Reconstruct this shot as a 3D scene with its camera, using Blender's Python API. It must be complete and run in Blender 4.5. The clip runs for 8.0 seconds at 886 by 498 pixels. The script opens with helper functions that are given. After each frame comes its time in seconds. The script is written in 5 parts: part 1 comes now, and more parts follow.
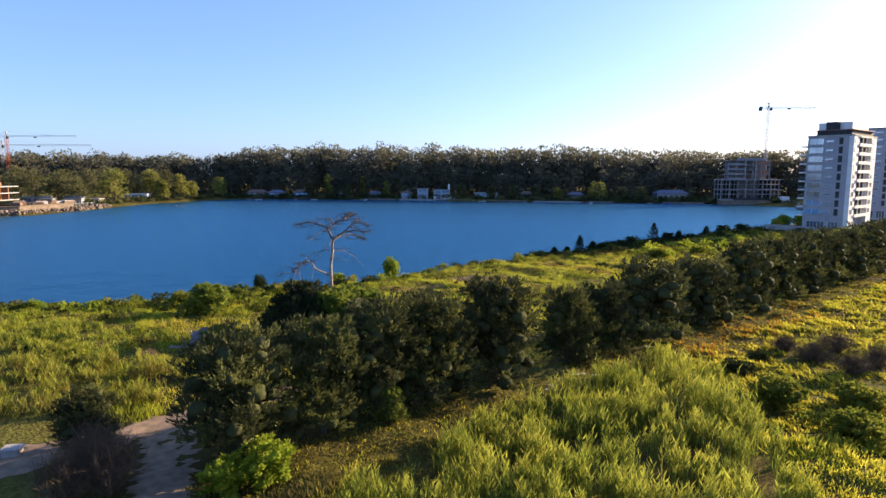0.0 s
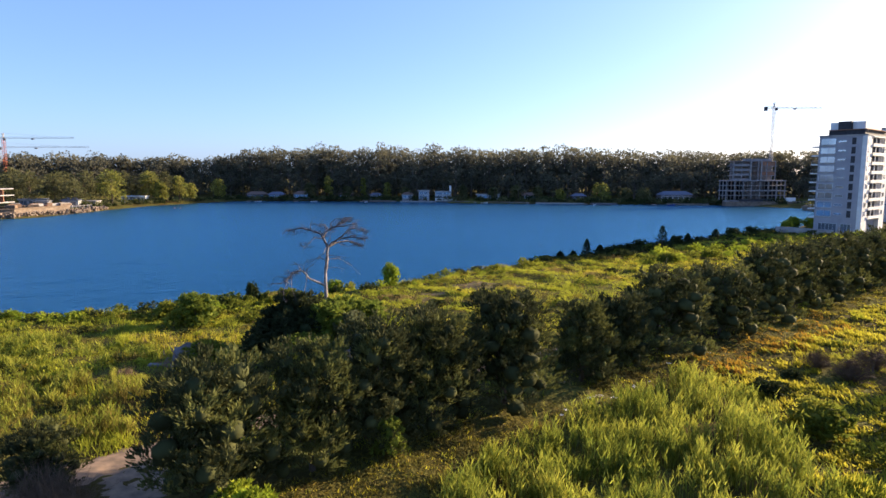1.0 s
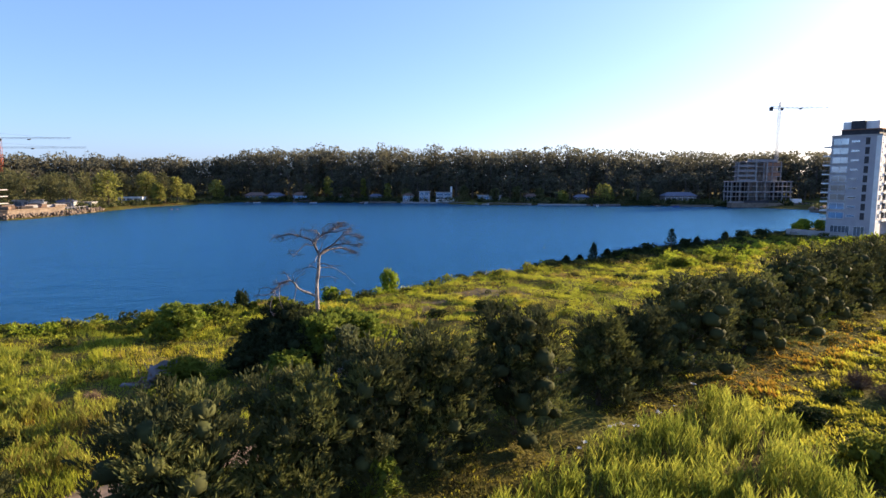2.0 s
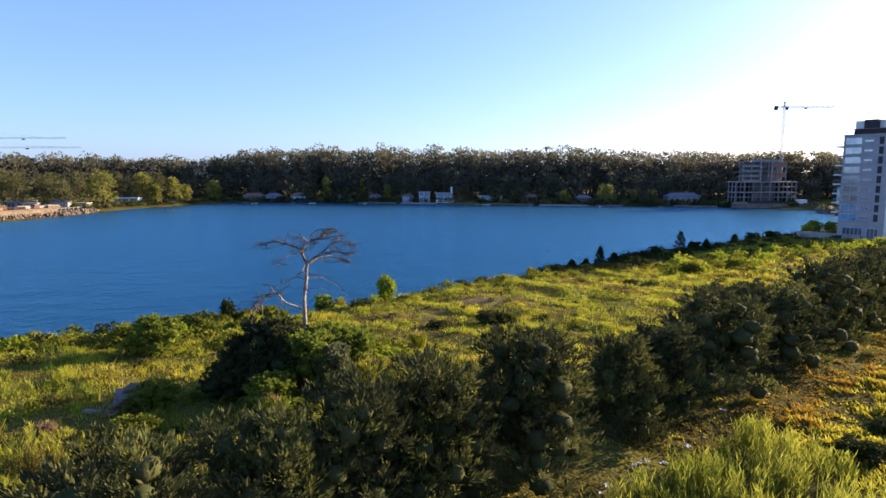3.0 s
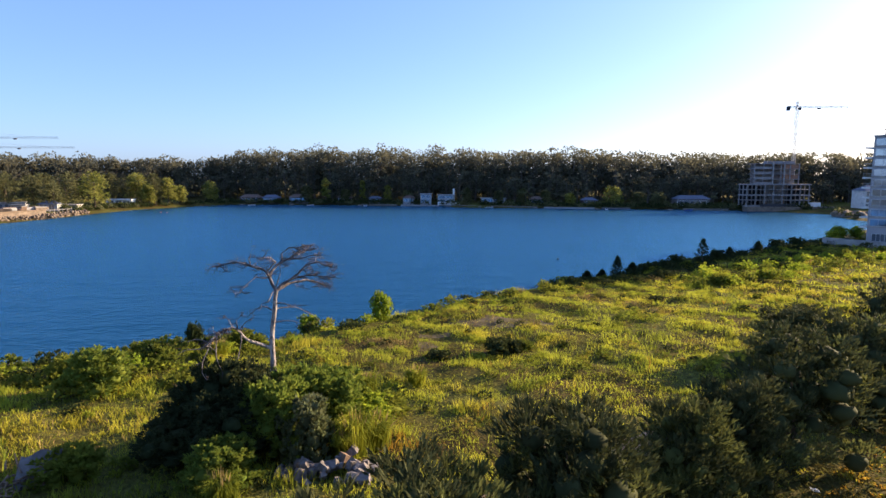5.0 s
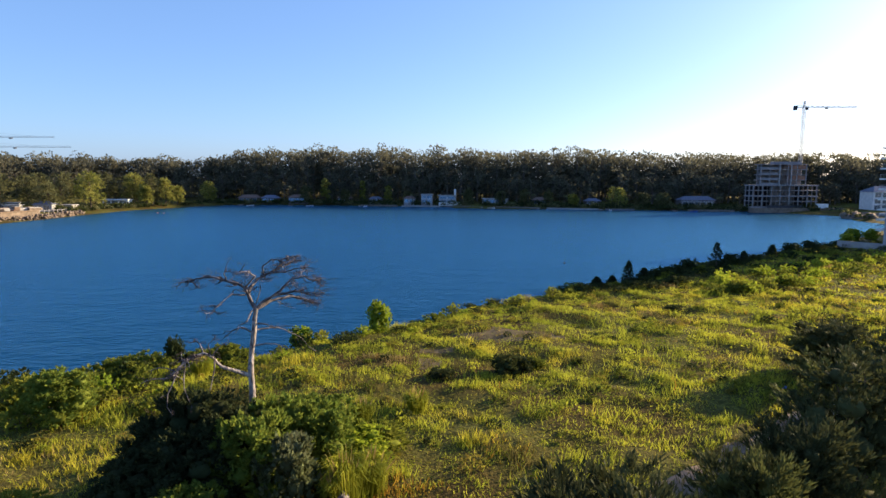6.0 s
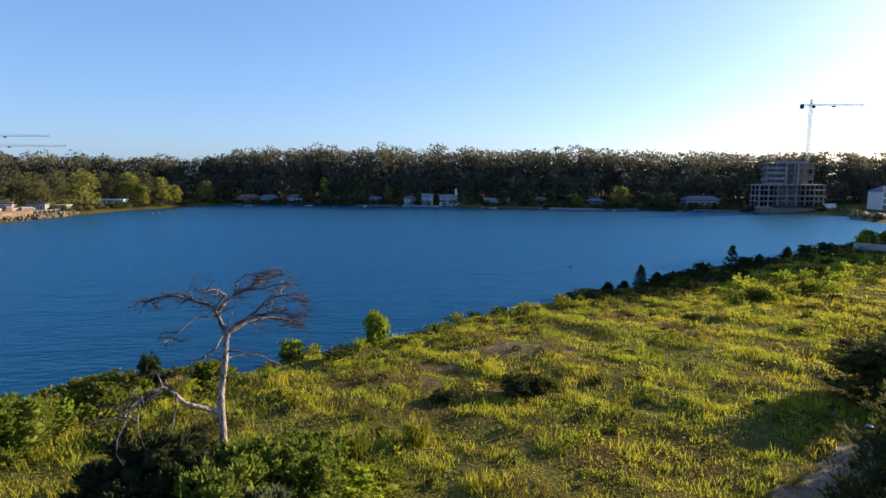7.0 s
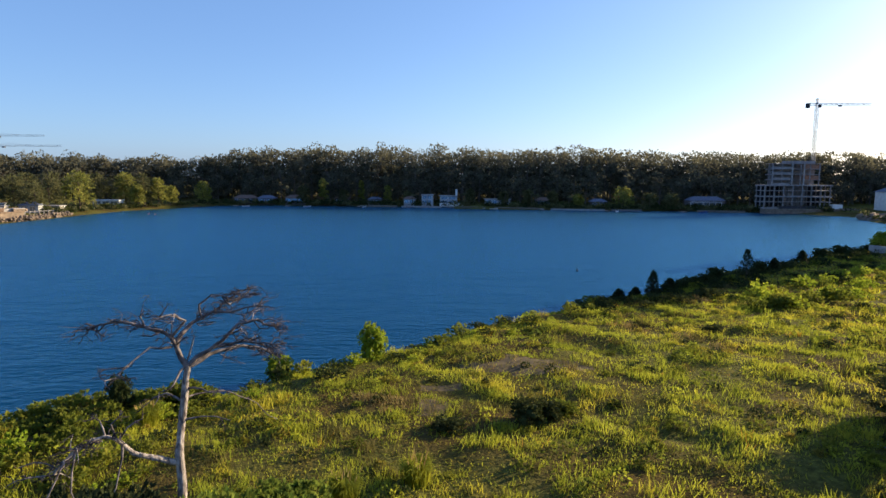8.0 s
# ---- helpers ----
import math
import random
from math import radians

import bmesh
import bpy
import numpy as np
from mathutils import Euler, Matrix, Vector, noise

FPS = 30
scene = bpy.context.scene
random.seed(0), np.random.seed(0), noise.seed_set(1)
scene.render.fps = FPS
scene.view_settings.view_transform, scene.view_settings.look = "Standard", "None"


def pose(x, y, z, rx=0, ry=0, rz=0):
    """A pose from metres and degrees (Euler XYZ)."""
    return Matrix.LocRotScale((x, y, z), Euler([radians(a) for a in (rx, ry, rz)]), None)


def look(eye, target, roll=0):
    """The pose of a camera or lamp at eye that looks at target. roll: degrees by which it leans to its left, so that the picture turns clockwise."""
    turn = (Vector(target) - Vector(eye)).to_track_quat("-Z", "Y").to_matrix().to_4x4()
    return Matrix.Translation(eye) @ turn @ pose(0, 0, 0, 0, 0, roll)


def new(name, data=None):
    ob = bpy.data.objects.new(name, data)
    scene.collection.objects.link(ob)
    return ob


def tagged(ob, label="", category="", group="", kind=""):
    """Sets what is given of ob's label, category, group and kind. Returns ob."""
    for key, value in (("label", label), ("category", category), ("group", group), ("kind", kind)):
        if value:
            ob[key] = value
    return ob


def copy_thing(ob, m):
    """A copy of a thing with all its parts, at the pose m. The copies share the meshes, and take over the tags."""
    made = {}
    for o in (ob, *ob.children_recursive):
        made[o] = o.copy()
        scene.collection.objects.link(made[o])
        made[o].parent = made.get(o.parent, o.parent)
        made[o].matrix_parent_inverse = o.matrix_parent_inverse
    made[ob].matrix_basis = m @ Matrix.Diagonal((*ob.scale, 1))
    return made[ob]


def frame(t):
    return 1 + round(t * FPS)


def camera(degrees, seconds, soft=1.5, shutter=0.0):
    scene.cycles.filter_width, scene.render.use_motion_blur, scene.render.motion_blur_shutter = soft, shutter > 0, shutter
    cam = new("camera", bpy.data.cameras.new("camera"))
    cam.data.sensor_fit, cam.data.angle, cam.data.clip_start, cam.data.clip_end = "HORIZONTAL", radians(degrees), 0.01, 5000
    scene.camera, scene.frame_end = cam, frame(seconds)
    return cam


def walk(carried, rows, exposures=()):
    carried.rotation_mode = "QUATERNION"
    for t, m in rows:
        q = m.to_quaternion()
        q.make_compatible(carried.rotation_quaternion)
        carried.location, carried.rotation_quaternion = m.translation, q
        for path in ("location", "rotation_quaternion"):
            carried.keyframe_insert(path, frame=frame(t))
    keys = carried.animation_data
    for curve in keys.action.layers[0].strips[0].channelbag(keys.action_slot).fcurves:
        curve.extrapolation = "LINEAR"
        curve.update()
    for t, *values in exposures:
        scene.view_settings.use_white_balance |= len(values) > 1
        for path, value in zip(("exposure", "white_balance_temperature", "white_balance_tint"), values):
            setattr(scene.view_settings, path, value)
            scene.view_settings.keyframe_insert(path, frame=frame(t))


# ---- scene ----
cam = camera(72.6, 8.0, soft=1.5)
PATH = [
    (0, (0.064, 0.274, 19.487), (0.064, 2.258, 19.237), 0.1),
    (0.5, (-0.031, 2.877, 19.537), (-0.033, 4.862, 19.289), 0.0),
    (1, (-0.112, 5.326, 19.581), (-0.116, 7.311, 19.335), 0.0),
    (1.5, (-0.201, 7.979, 19.600), (-0.207, 9.964, 19.356), 0.0),
    (3, (-0.236, 16.438, 19.734), (-0.243, 18.423, 19.491), 0.0),
    (3.5, (-0.271, 19.25, 19.797), (-0.279, 21.235, 19.555), 0.0),
    (4, (-0.278, 22.072, 19.866), (-0.288, 24.057, 19.625), 0.1),
    (4.5, (-0.322, 25.04, 19.923), (-0.333, 27.025, 19.683), 0.1),
    (6, (-0.696, 33.832, 20.091), (-0.711, 35.818, 19.852), 0.2),
    (6.5, (-0.880, 36.97, 20.117), (-0.895, 38.956, 19.876), 0.2),
    (7, (-1.045, 39.932, 20.125), (-1.061, 41.918, 19.884), 0.2),
    (7.5, (-1.188, 42.772, 20.135), (-1.204, 44.757, 19.894), 0.2),
    (8, (-1.312, 45.64, 20.148), (-1.328, 47.626, 19.908), 0.2),
]
walk(cam, [(t, look(eye, target, roll)) for t, eye, target, roll in PATH], exposures=[(0, 1.68, 6500, 17), (4.5, 1.7, 6500, 17), (6, 1.51, 6500, 12), (8, 1.33, 6500, 10)])

# ---- sun and sky ----
SUN_AZ, SUN_EL = 61.0, 15.5
sun_way = Vector((math.sin(radians(SUN_AZ)) * math.cos(radians(SUN_EL)),
                  math.cos(radians(SUN_AZ)) * math.cos(radians(SUN_EL)), math.sin(radians(SUN_EL))))
sun = new("sun", bpy.data.lights.new("sun", "SUN"))
sun.data.energy, sun.data.angle, sun.data.color = 5.0, radians(0.6), (1.0, 0.8, 0.5)
sun.matrix_world = look(sun_way * 300, (0, 0, 0))
world = bpy.data.worlds.new("sky")
scene.world = world
world.use_nodes = True
sky = world.node_tree.nodes.new("ShaderNodeTexSky")
sky.sky_type, sky.sun_disc = "NISHITA", False
sky.sun_elevation, sky.sun_rotation = radians(SUN_EL), radians(SUN_AZ)
sky.air_density, sky.dust_density, sky.ozone_density, sky.altitude = 0.8, 1.05, 3.0, 20.0
rich = world.node_tree.nodes.new("ShaderNodeHueSaturation")
rich.inputs["Saturation"].default_value = 1.05
haze = world.node_tree.nodes.new("ShaderNodeMix")
haze.data_type, haze.blend_type = "RGBA", "ADD"
haze.inputs["Factor"].default_value = 1.0
haze.inputs[7].default_value = (0.75, 1.3, 2.65, 1)
world.node_tree.links.new(sky.outputs["Color"], haze.inputs[6])
world.node_tree.links.new(haze.outputs[2], rich.inputs["Color"])
world.node_tree.links.new(rich.outputs["Color"], world.node_tree.nodes["Background"].inputs["Color"])
world.node_tree.nodes["Background"].inputs["Strength"].default_value = 0.0555

# ---- materials ----
def material(name, base, rough=0.8, dark=None, scale=1.0, detail=6.0, bump=0.0, bump_scale=None, metal=0.0, spec=0.3,
             second=None, second_scale=None, stretch=(1, 1, 1), island=0.0, translucent=0.0):
    """Principled surface: base mixed with dark by fine noise, with second by coarse noise; island: random brightness of each piece."""
    m = bpy.data.materials.new(name)
    m.use_nodes = True
    nt = m.node_tree
    n, l = nt.nodes, nt.links
    bsdf = n["Principled BSDF"]
    bsdf.inputs["Roughness"].default_value = rough
    bsdf.inputs["Metallic"].default_value = metal
    bsdf.inputs["Specular IOR Level"].default_value = spec
    geo = n.new("ShaderNodeNewGeometry")
    mp = n.new("ShaderNodeMapping")
    mp.inputs["Scale"].default_value = stretch
    l.new(geo.outputs["Position"], mp.inputs["Vector"])

    def noise_ramp(sc, lo, hi):
        t = n.new("ShaderNodeTexNoise")
        t.inputs["Scale"].default_value, t.inputs["Detail"].default_value = sc, detail
        l.new(mp.outputs["Vector"], t.inputs["Vector"])
        r = n.new("ShaderNodeMapRange")
        r.inputs["From Min"].default_value, r.inputs["From Max"].default_value = lo, hi
        l.new(t.outputs["Fac"], r.inputs["Value"])
        return r.outputs["Result"]

    def mix(fac, a, b):
        k = n.new("ShaderNodeMix")
        k.data_type = "RGBA"
        l.new(fac, k.inputs["Factor"])
        for sock, v in ((k.inputs[6], a), (k.inputs[7], b)):
            if isinstance(v, tuple):
                sock.default_value = (*v, 1)
            else:
                l.new(v, sock)
        return k.outputs[2]

    dark = dark or tuple(c * 0.6 for c in base)
    col = mix(noise_ramp(scale, 0.35, 0.65), dark, base)
    if second:
        col = mix(noise_ramp(second_scale or scale * 0.12, 0.42, 0.6), col, second)
    if island:
        hsv = n.new("ShaderNodeHueSaturation")
        for src, key, a, b in ((geo.outputs["Random Per Island"], "Value", 1 - island, 1 + island),):
            r = n.new("ShaderNodeMapRange")
            r.inputs["To Min"].default_value, r.inputs["To Max"].default_value = a, b
            l.new(src, r.inputs["Value"])
            l.new(r.outputs["Result"], hsv.inputs[key])
        mul = n.new("ShaderNodeMath")
        mul.operation = "MULTIPLY_ADD"
        mul.inputs[1].default_value, mul.inputs[2].default_value = 7.31, 0.0
        l.new(geo.outputs["Random Per Island"], mul.inputs[0])
        fr = n.new("ShaderNodeMath")
        fr.operation = "FRACT"
        l.new(mul.outputs[0], fr.inputs[0])
        r = n.new("ShaderNodeMapRange")
        r.inputs["To Min"].default_value, r.inputs["To Max"].default_value = 0.5 - island * 0.06, 0.5 + island * 0.06
        l.new(fr.outputs[0], r.inputs["Value"])
        l.new(r.outputs["Result"], hsv.inputs["Hue"])
        l.new(col, hsv.inputs["Color"])
        col = hsv.outputs["Color"]
    l.new(col, bsdf.inputs["Base Color"])
    if bump:
        t = n.new("ShaderNodeTexNoise")
        t.inputs["Scale"].default_value, t.inputs["Detail"].default_value = bump_scale or scale * 2, 8
        l.new(mp.outputs["Vector"], t.inputs["Vector"])
        b = n.new("ShaderNodeBump")
        b.inputs["Strength"].default_value, b.inputs["Distance"].default_value = bump, 0.22 if bump >= 1 else 0.1
        l.new(t.outputs["Fac"], b.inputs["Height"])
        l.new(b.outputs["Normal"], bsdf.inputs["Normal"])
    if translucent:
        tr = n.new("ShaderNodeBsdfTranslucent")
        l.new(col, tr.inputs["Color"])
        mx = n.new("ShaderNodeMixShader")
        mx.inputs["Fac"].default_value = translucent
        l.new(bsdf.outputs["BSDF"], mx.inputs[1])
        l.new(tr.outputs["BSDF"], mx.inputs[2])
        l.new(mx.outputs["Shader"], n["Material Output"].inputs["Surface"])
    return m


def leaf(name, base, second=None, island=0.35, translucent=0.3, scale=0.8):
    return material(name, base, rough=0.85, scale=scale, second=second, second_scale=0.15, island=island, translucent=translucent, spec=0.08)


M_SOIL = material("soil", (0.13, 0.125, 0.028), dark=(0.06, 0.056, 0.016), scale=2.6, second=(0.07, 0.05, 0.016), second_scale=0.07, bump=1.0, bump_scale=4.5, rough=1.0, spec=0.05)
M_SAND = material("sandy_track", (0.25, 0.17, 0.115), dark=(0.14, 0.1, 0.07), scale=1.2, bump=0.4, rough=0.95)
M_ROW = leaf("row_tree_leaves", (0.052, 0.06, 0.025), (0.07, 0.076, 0.03), island=0.2, translucent=0.2)
# lighter leaves: sunlit tufts put into colour, also the truly paler sixth tree
M_ROW2 = leaf("row_tree_leaves_lit_fresh", (0.098, 0.11, 0.036), (0.12, 0.128, 0.04), island=0.2, translucent=0.3)
M_EUC = leaf("eucalyptus_leaves", (0.11, 0.11, 0.08), (0.14, 0.134, 0.088), scale=0.1, island=0.2, translucent=0.5)
# brighter than broad_leaves: sunlight on the bank trees put into the leaf colour
M_WILLOW = leaf("sunlit_willow_leaves", (0.22, 0.235, 0.055), (0.28, 0.27, 0.07), scale=0.15, island=0.2, translucent=0.45)
M_BROADLEAF = leaf("broad_leaves", (0.13, 0.135, 0.06), (0.16, 0.155, 0.07), scale=0.15, island=0.2, translucent=0.45)
M_SHRUB = leaf("shrub_leaves", (0.15, 0.178, 0.026), (0.2, 0.205, 0.03), island=0.2, translucent=0.45)
M_SHRUB_DARK = leaf("dark_shrub_leaves", (0.036, 0.052, 0.018), (0.05, 0.06, 0.02))
M_SHRUB_LIME = leaf("lime_shrub_leaves", (0.25, 0.32, 0.03), (0.3, 0.34, 0.035), island=0.2, translucent=0.5)
M_SILVER = leaf("silvery_leaves", (0.15, 0.165, 0.085), (0.12, 0.135, 0.06))
# dark leaves with the mound's shaded side put into their colour
M_THICKET = leaf("shaded_thicket_leaves", (0.04, 0.052, 0.022), (0.054, 0.064, 0.026), island=0.25)
M_BUSH = leaf("bush_leaves", (0.14, 0.19, 0.032), (0.17, 0.21, 0.036), island=0.25, translucent=0.45)
M_CONIFER = leaf("conifer_needles", (0.03, 0.045, 0.02), (0.04, 0.05, 0.022))
M_GRASS = leaf("meadow_grass_blades", (0.29, 0.325, 0.036), (0.35, 0.36, 0.038), island=0.14, translucent=0.5)
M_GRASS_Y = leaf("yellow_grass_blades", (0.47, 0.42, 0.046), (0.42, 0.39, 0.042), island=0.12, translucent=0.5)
M_STRAW = leaf("straw_blades", (0.34, 0.26, 0.1), (0.28, 0.2, 0.07), island=0.3)
M_RUST = leaf("rust_grass_blades", (0.4, 0.23, 0.034), (0.34, 0.22, 0.034), island=0.2, translucent=0.45)
M_REED = leaf("reed_leaves", (0.17, 0.21, 0.032), (0.21, 0.235, 0.036), island=0.3, translucent=0.4)
# pale reed tips, with light on the bed's top put into the colour
M_REEDTIP = leaf("reed_tips_lit", (0.27, 0.3, 0.042), (0.32, 0.32, 0.046), island=0.25, translucent=0.45)
M_MAT = leaf("matted_leaves", (0.2, 0.185, 0.03), (0.22, 0.175, 0.032), island=0.2, translucent=0.4)
M_DULL = leaf("dull_grass_blades", (0.17, 0.145, 0.045), (0.135, 0.125, 0.035), island=0.2, translucent=0.35)
M_STRAW2 = leaf("golden_reed_leaves", (0.24, 0.2, 0.045), (0.2, 0.19, 0.04), island=0.25, translucent=0.4)
M_BARK = material("bark", (0.12, 0.09, 0.065), scale=3, stretch=(3, 3, 0.5), bump=0.5, rough=0.9)
M_EUCBARK = material("pale_bark", (0.13, 0.11, 0.095), scale=1, stretch=(3, 3, 0.3), bump=0.2, rough=0.9)
M_DEADTWIG = material("dead_twigs", (0.065, 0.05, 0.055), dark=(0.03, 0.024, 0.027), scale=2.5, rough=0.9)
M_LIMB = material("weathered_limb", (0.22, 0.19, 0.19), dark=(0.04, 0.033, 0.035), scale=2.2, bump=0.6, rough=0.85)
M_DEAD = material("dead_wood", (0.4, 0.35, 0.32), dark=(0.09, 0.072, 0.07), scale=3.5, stretch=(2, 2, 0.6), bump=0.6, rough=0.85)


def water_material():
    m = bpy.data.materials.new("lake_water")
    m.use_nodes = True
    n, l = m.node_tree.nodes, m.node_tree.links
    deep, gloss, mx, fres = n.new("ShaderNodeBsdfDiffuse"), n.new("ShaderNodeBsdfGlossy"), n.new("ShaderNodeMixShader"), n.new("ShaderNodeFresnel")
    deep.inputs["Color"].default_value = (0.0, 0.026, 0.066, 1)
    gloss.inputs["Color"].default_value = (0.31, 0.69, 0.95, 1)
    gloss.inputs["Roughness"].default_value = 0.25
    fres.inputs["IOR"].default_value = 1.33
    l.new(fres.outputs["Fac"], mx.inputs["Fac"])
    l.new(deep.outputs["BSDF"], mx.inputs[1])
    l.new(gloss.outputs["BSDF"], mx.inputs[2])
    l.new(mx.outputs["Shader"], n["Material Output"].inputs["Surface"])
    n.remove(n["Principled BSDF"])
    geo = n.new("ShaderNodeNewGeometry")
    out = None
    for sc, stretch, rot, dist in ((0.5, (1, 2.4, 1), 20, 0.42), (0.08, (1, 2.0, 1), -15, 0.7), (1.8, (1, 1.8, 1), 35, 0.11)):
        mp = n.new("ShaderNodeMapping")
        mp.inputs["Scale"].default_value = stretch
        mp.inputs["Rotation"].default_value = (0, 0, radians(rot))
        l.new(geo.outputs["Position"], mp.inputs["Vector"])
        t = n.new("ShaderNodeTexNoise")
        t.inputs["Scale"].default_value, t.inputs["Detail"].default_value = sc, 4
        l.new(mp.outputs["Vector"], t.inputs["Vector"])
        k = n.new("ShaderNodeBump")
        k.inputs["Strength"].default_value, k.inputs["Distance"].default_value = 1.0, dist
        l.new(t.outputs["Fac"], k.inputs["Height"])
        if out:
            l.new(out, k.inputs["Normal"])
        out = k.outputs["Normal"]
    l.new(out, gloss.inputs["Normal"])
    l.new(out, fres.inputs["Normal"])
    return m


M_WATER = water_material()
# grey-blue wall tone with the shade of the tower's lake front put into it
M_WALL = material("render_wall", (0.33, 0.325, 0.36), dark=(0.28, 0.275, 0.31), scale=0.4, rough=0.8)
M_CONC = material("concrete", (0.36, 0.34, 0.33), dark=(0.24, 0.22, 0.22), scale=0.5, rough=0.9, bump=0.2)
M_GLASS = material("window_glass", (0.36, 0.43, 0.55), dark=(0.22, 0.27, 0.36), metal=0.7, rough=0.08, spec=1.0, scale=0.2)
# near-black for dark parts, and for shade painted into recesses
M_DARK = material("dark_parts_and_shade", (0.05, 0.05, 0.06), rough=0.8)
M_BARE = material("bare_soil", (0.12, 0.085, 0.04), dark=(0.06, 0.044, 0.022), scale=1.5, bump=0.5, rough=0.95)
M_TWIG = material("dry_twigs", (0.14, 0.095, 0.06), dark=(0.075, 0.05, 0.035), scale=2, rough=0.9)
M_ROCK = material("pale_rubble", (0.21, 0.18, 0.175), dark=(0.09, 0.078, 0.076), scale=2.5, bump=0.6, rough=0.9)
M_STONE = material("bank_stone", (0.22, 0.165, 0.125), dark=(0.12, 0.09, 0.07), scale=0.6, bump=0.5, rough=0.9)
M_BRICK = material("raw_brickwork", (0.34, 0.17, 0.11), dark=(0.24, 0.12, 0.08), scale=0.8, rough=0.9)
M_SHEET = material("grey_sheet", (0.17, 0.15, 0.155), dark=(0.1, 0.088, 0.092), scale=2, rough=0.5, bump=0.3)
M_WOOD = material("broken_timber", (0.24, 0.15, 0.1), dark=(0.12, 0.08, 0.06), scale=3, rough=0.9)
M_WHITE = material("white_plaster", (0.7, 0.69, 0.69), dark=(0.58, 0.57, 0.57), scale=0.5, rough=0.75)
M_ROOF = material("slate_roof", (0.12, 0.14, 0.2), dark=(0.08, 0.09, 0.13), scale=1.5, rough=0.6)
M_TILEROOF = material("tile_roof", (0.2, 0.12, 0.09), dark=(0.12, 0.08, 0.07), scale=1.5, rough=0.8)
# brown house wall darkened: shade under the wood put into the colour
M_UMBER = material("shaded_brown_wall", (0.1, 0.075, 0.06), dark=(0.06, 0.045, 0.04), scale=0.8, rough=0.9)
M_STEEL = material("crane_paint_grey", (0.38, 0.38, 0.40), rough=0.5, scale=1)
M_ORANGE = material("crane_paint_orange", (0.55, 0.2, 0.03), rough=0.5, scale=1)
M_RED = material("crane_paint_red", (0.4, 0.1, 0.05), rough=0.5, scale=1)
M_PLASTIC = material("white_plastic", (0.6, 0.6, 0.6), rough=0.5, scale=4)
M_BLUE = material("blue_plastic", (0.05, 0.12, 0.4), rough=0.5, scale=4)
M_WINFRAME = material("window_frame_paint", (0.72, 0.73, 0.78), rough=0.5, scale=1)
M_RAWCONC = material("raw_concrete", (0.29, 0.265, 0.27), dark=(0.2, 0.185, 0.19), scale=0.5, rough=0.9, bump=0.2)
# white plaster darkened so that the far houses' shade sits in the colour
M_SHADEPLASTER = material("shaded_plaster", (0.34, 0.34, 0.35), dark=(0.26, 0.26, 0.27), scale=0.5, rough=0.8)

# ---- builders ----


def np_mesh(name, verts, faces, mats, idx=None, smooth=False):
    verts, faces = np.asarray(verts, np.float32).reshape(-1, 3), np.asarray(faces, np.int32)
    me = bpy.data.meshes.new(name)
    k = faces.shape[1]
    me.vertices.add(len(verts))
    me.vertices.foreach_set("co", verts.ravel())
    me.loops.add(faces.size)
    me.loops.foreach_set("vertex_index", faces.ravel())
    me.polygons.add(len(faces))
    me.polygons.foreach_set("loop_start", np.arange(0, faces.size, k, dtype=np.int32))
    for m in mats:
        me.materials.append(m)
    if idx is not None:
        me.polygons.foreach_set("material_index", np.asarray(idx, np.int32))
    if smooth:
        me.polygons.foreach_set("use_smooth", np.ones(len(faces), bool))
    me.update(calc_edges=True)
    return me


def hold(name, label="", category="", group="", kind="", at=(0, 0, 0), turn=0.0):
    """A thing made of parts: an empty at its base."""
    e = new(name)
    e.empty_display_size = 0.1
    e.matrix_basis = pose(*at, 0, 0, turn)
    return tagged(e, label, category, group, kind)


def child(name, me, parent, label=""):
    ob = new(name, me)
    ob.parent = parent
    if label:
        ob["label"] = label
    return ob


def part(name, bm, mat, parent, label=""):
    me = bpy.data.meshes.new(name)
    bm.to_mesh(me)
    bm.free()
    for m in (mat if isinstance(mat, (list, tuple)) else [mat]):
        me.materials.append(m)
    return child(name, me, parent, label)


def add_box(bm, x0, y0, z0, x1, y1, z1, mi=0):
    vs = [bm.verts.new(p) for p in ((x0, y0, z0), (x1, y0, z0), (x1, y1, z0), (x0, y1, z0), (x0, y0, z1), (x1, y0, z1), (x1, y1, z1), (x0, y1, z1))]
    for f in ((3, 2, 1, 0), (4, 5, 6, 7), (0, 1, 5, 4), (1, 2, 6, 5), (2, 3, 7, 6), (3, 0, 4, 7)):
        bm.faces.new([vs[i] for i in f]).material_index = mi


def box_bm(*boxes, bevel=0.0):
    bm = bmesh.new()
    for b in boxes:
        add_box(bm, *b)
    if bevel:
        bmesh.ops.bevel(bm, geom=bm.edges[:], offset=bevel, segments=1, affect="EDGES")
    return bm


def tube(points, radii, sides=6):
    """Verts and quads of a tapered tube along points."""
    P = [Vector(p) for p in points]
    V, F = [], []
    ref = Vector((0.31, 0.9, 0.11))
    for i, p in enumerate(P):
        d = (P[min(i + 1, len(P) - 1)] - P[max(i - 1, 0)]).normalized()
        a = d.cross(ref)
        a = a.normalized() if a.length > 1e-4 else Vector((1, 0, 0))
        b = d.cross(a)
        for s in range(sides):
            q = 2 * math.pi * s / sides
            V.append(p + (a * math.cos(q) + b * math.sin(q)) * radii[i])
    for i in range(len(P) - 1):
        for s in range(sides):
            F.append((i * sides + s, i * sides + (s + 1) % sides, (i + 1) * sides + (s + 1) % sides, (i + 1) * sides + s))
    return V, F


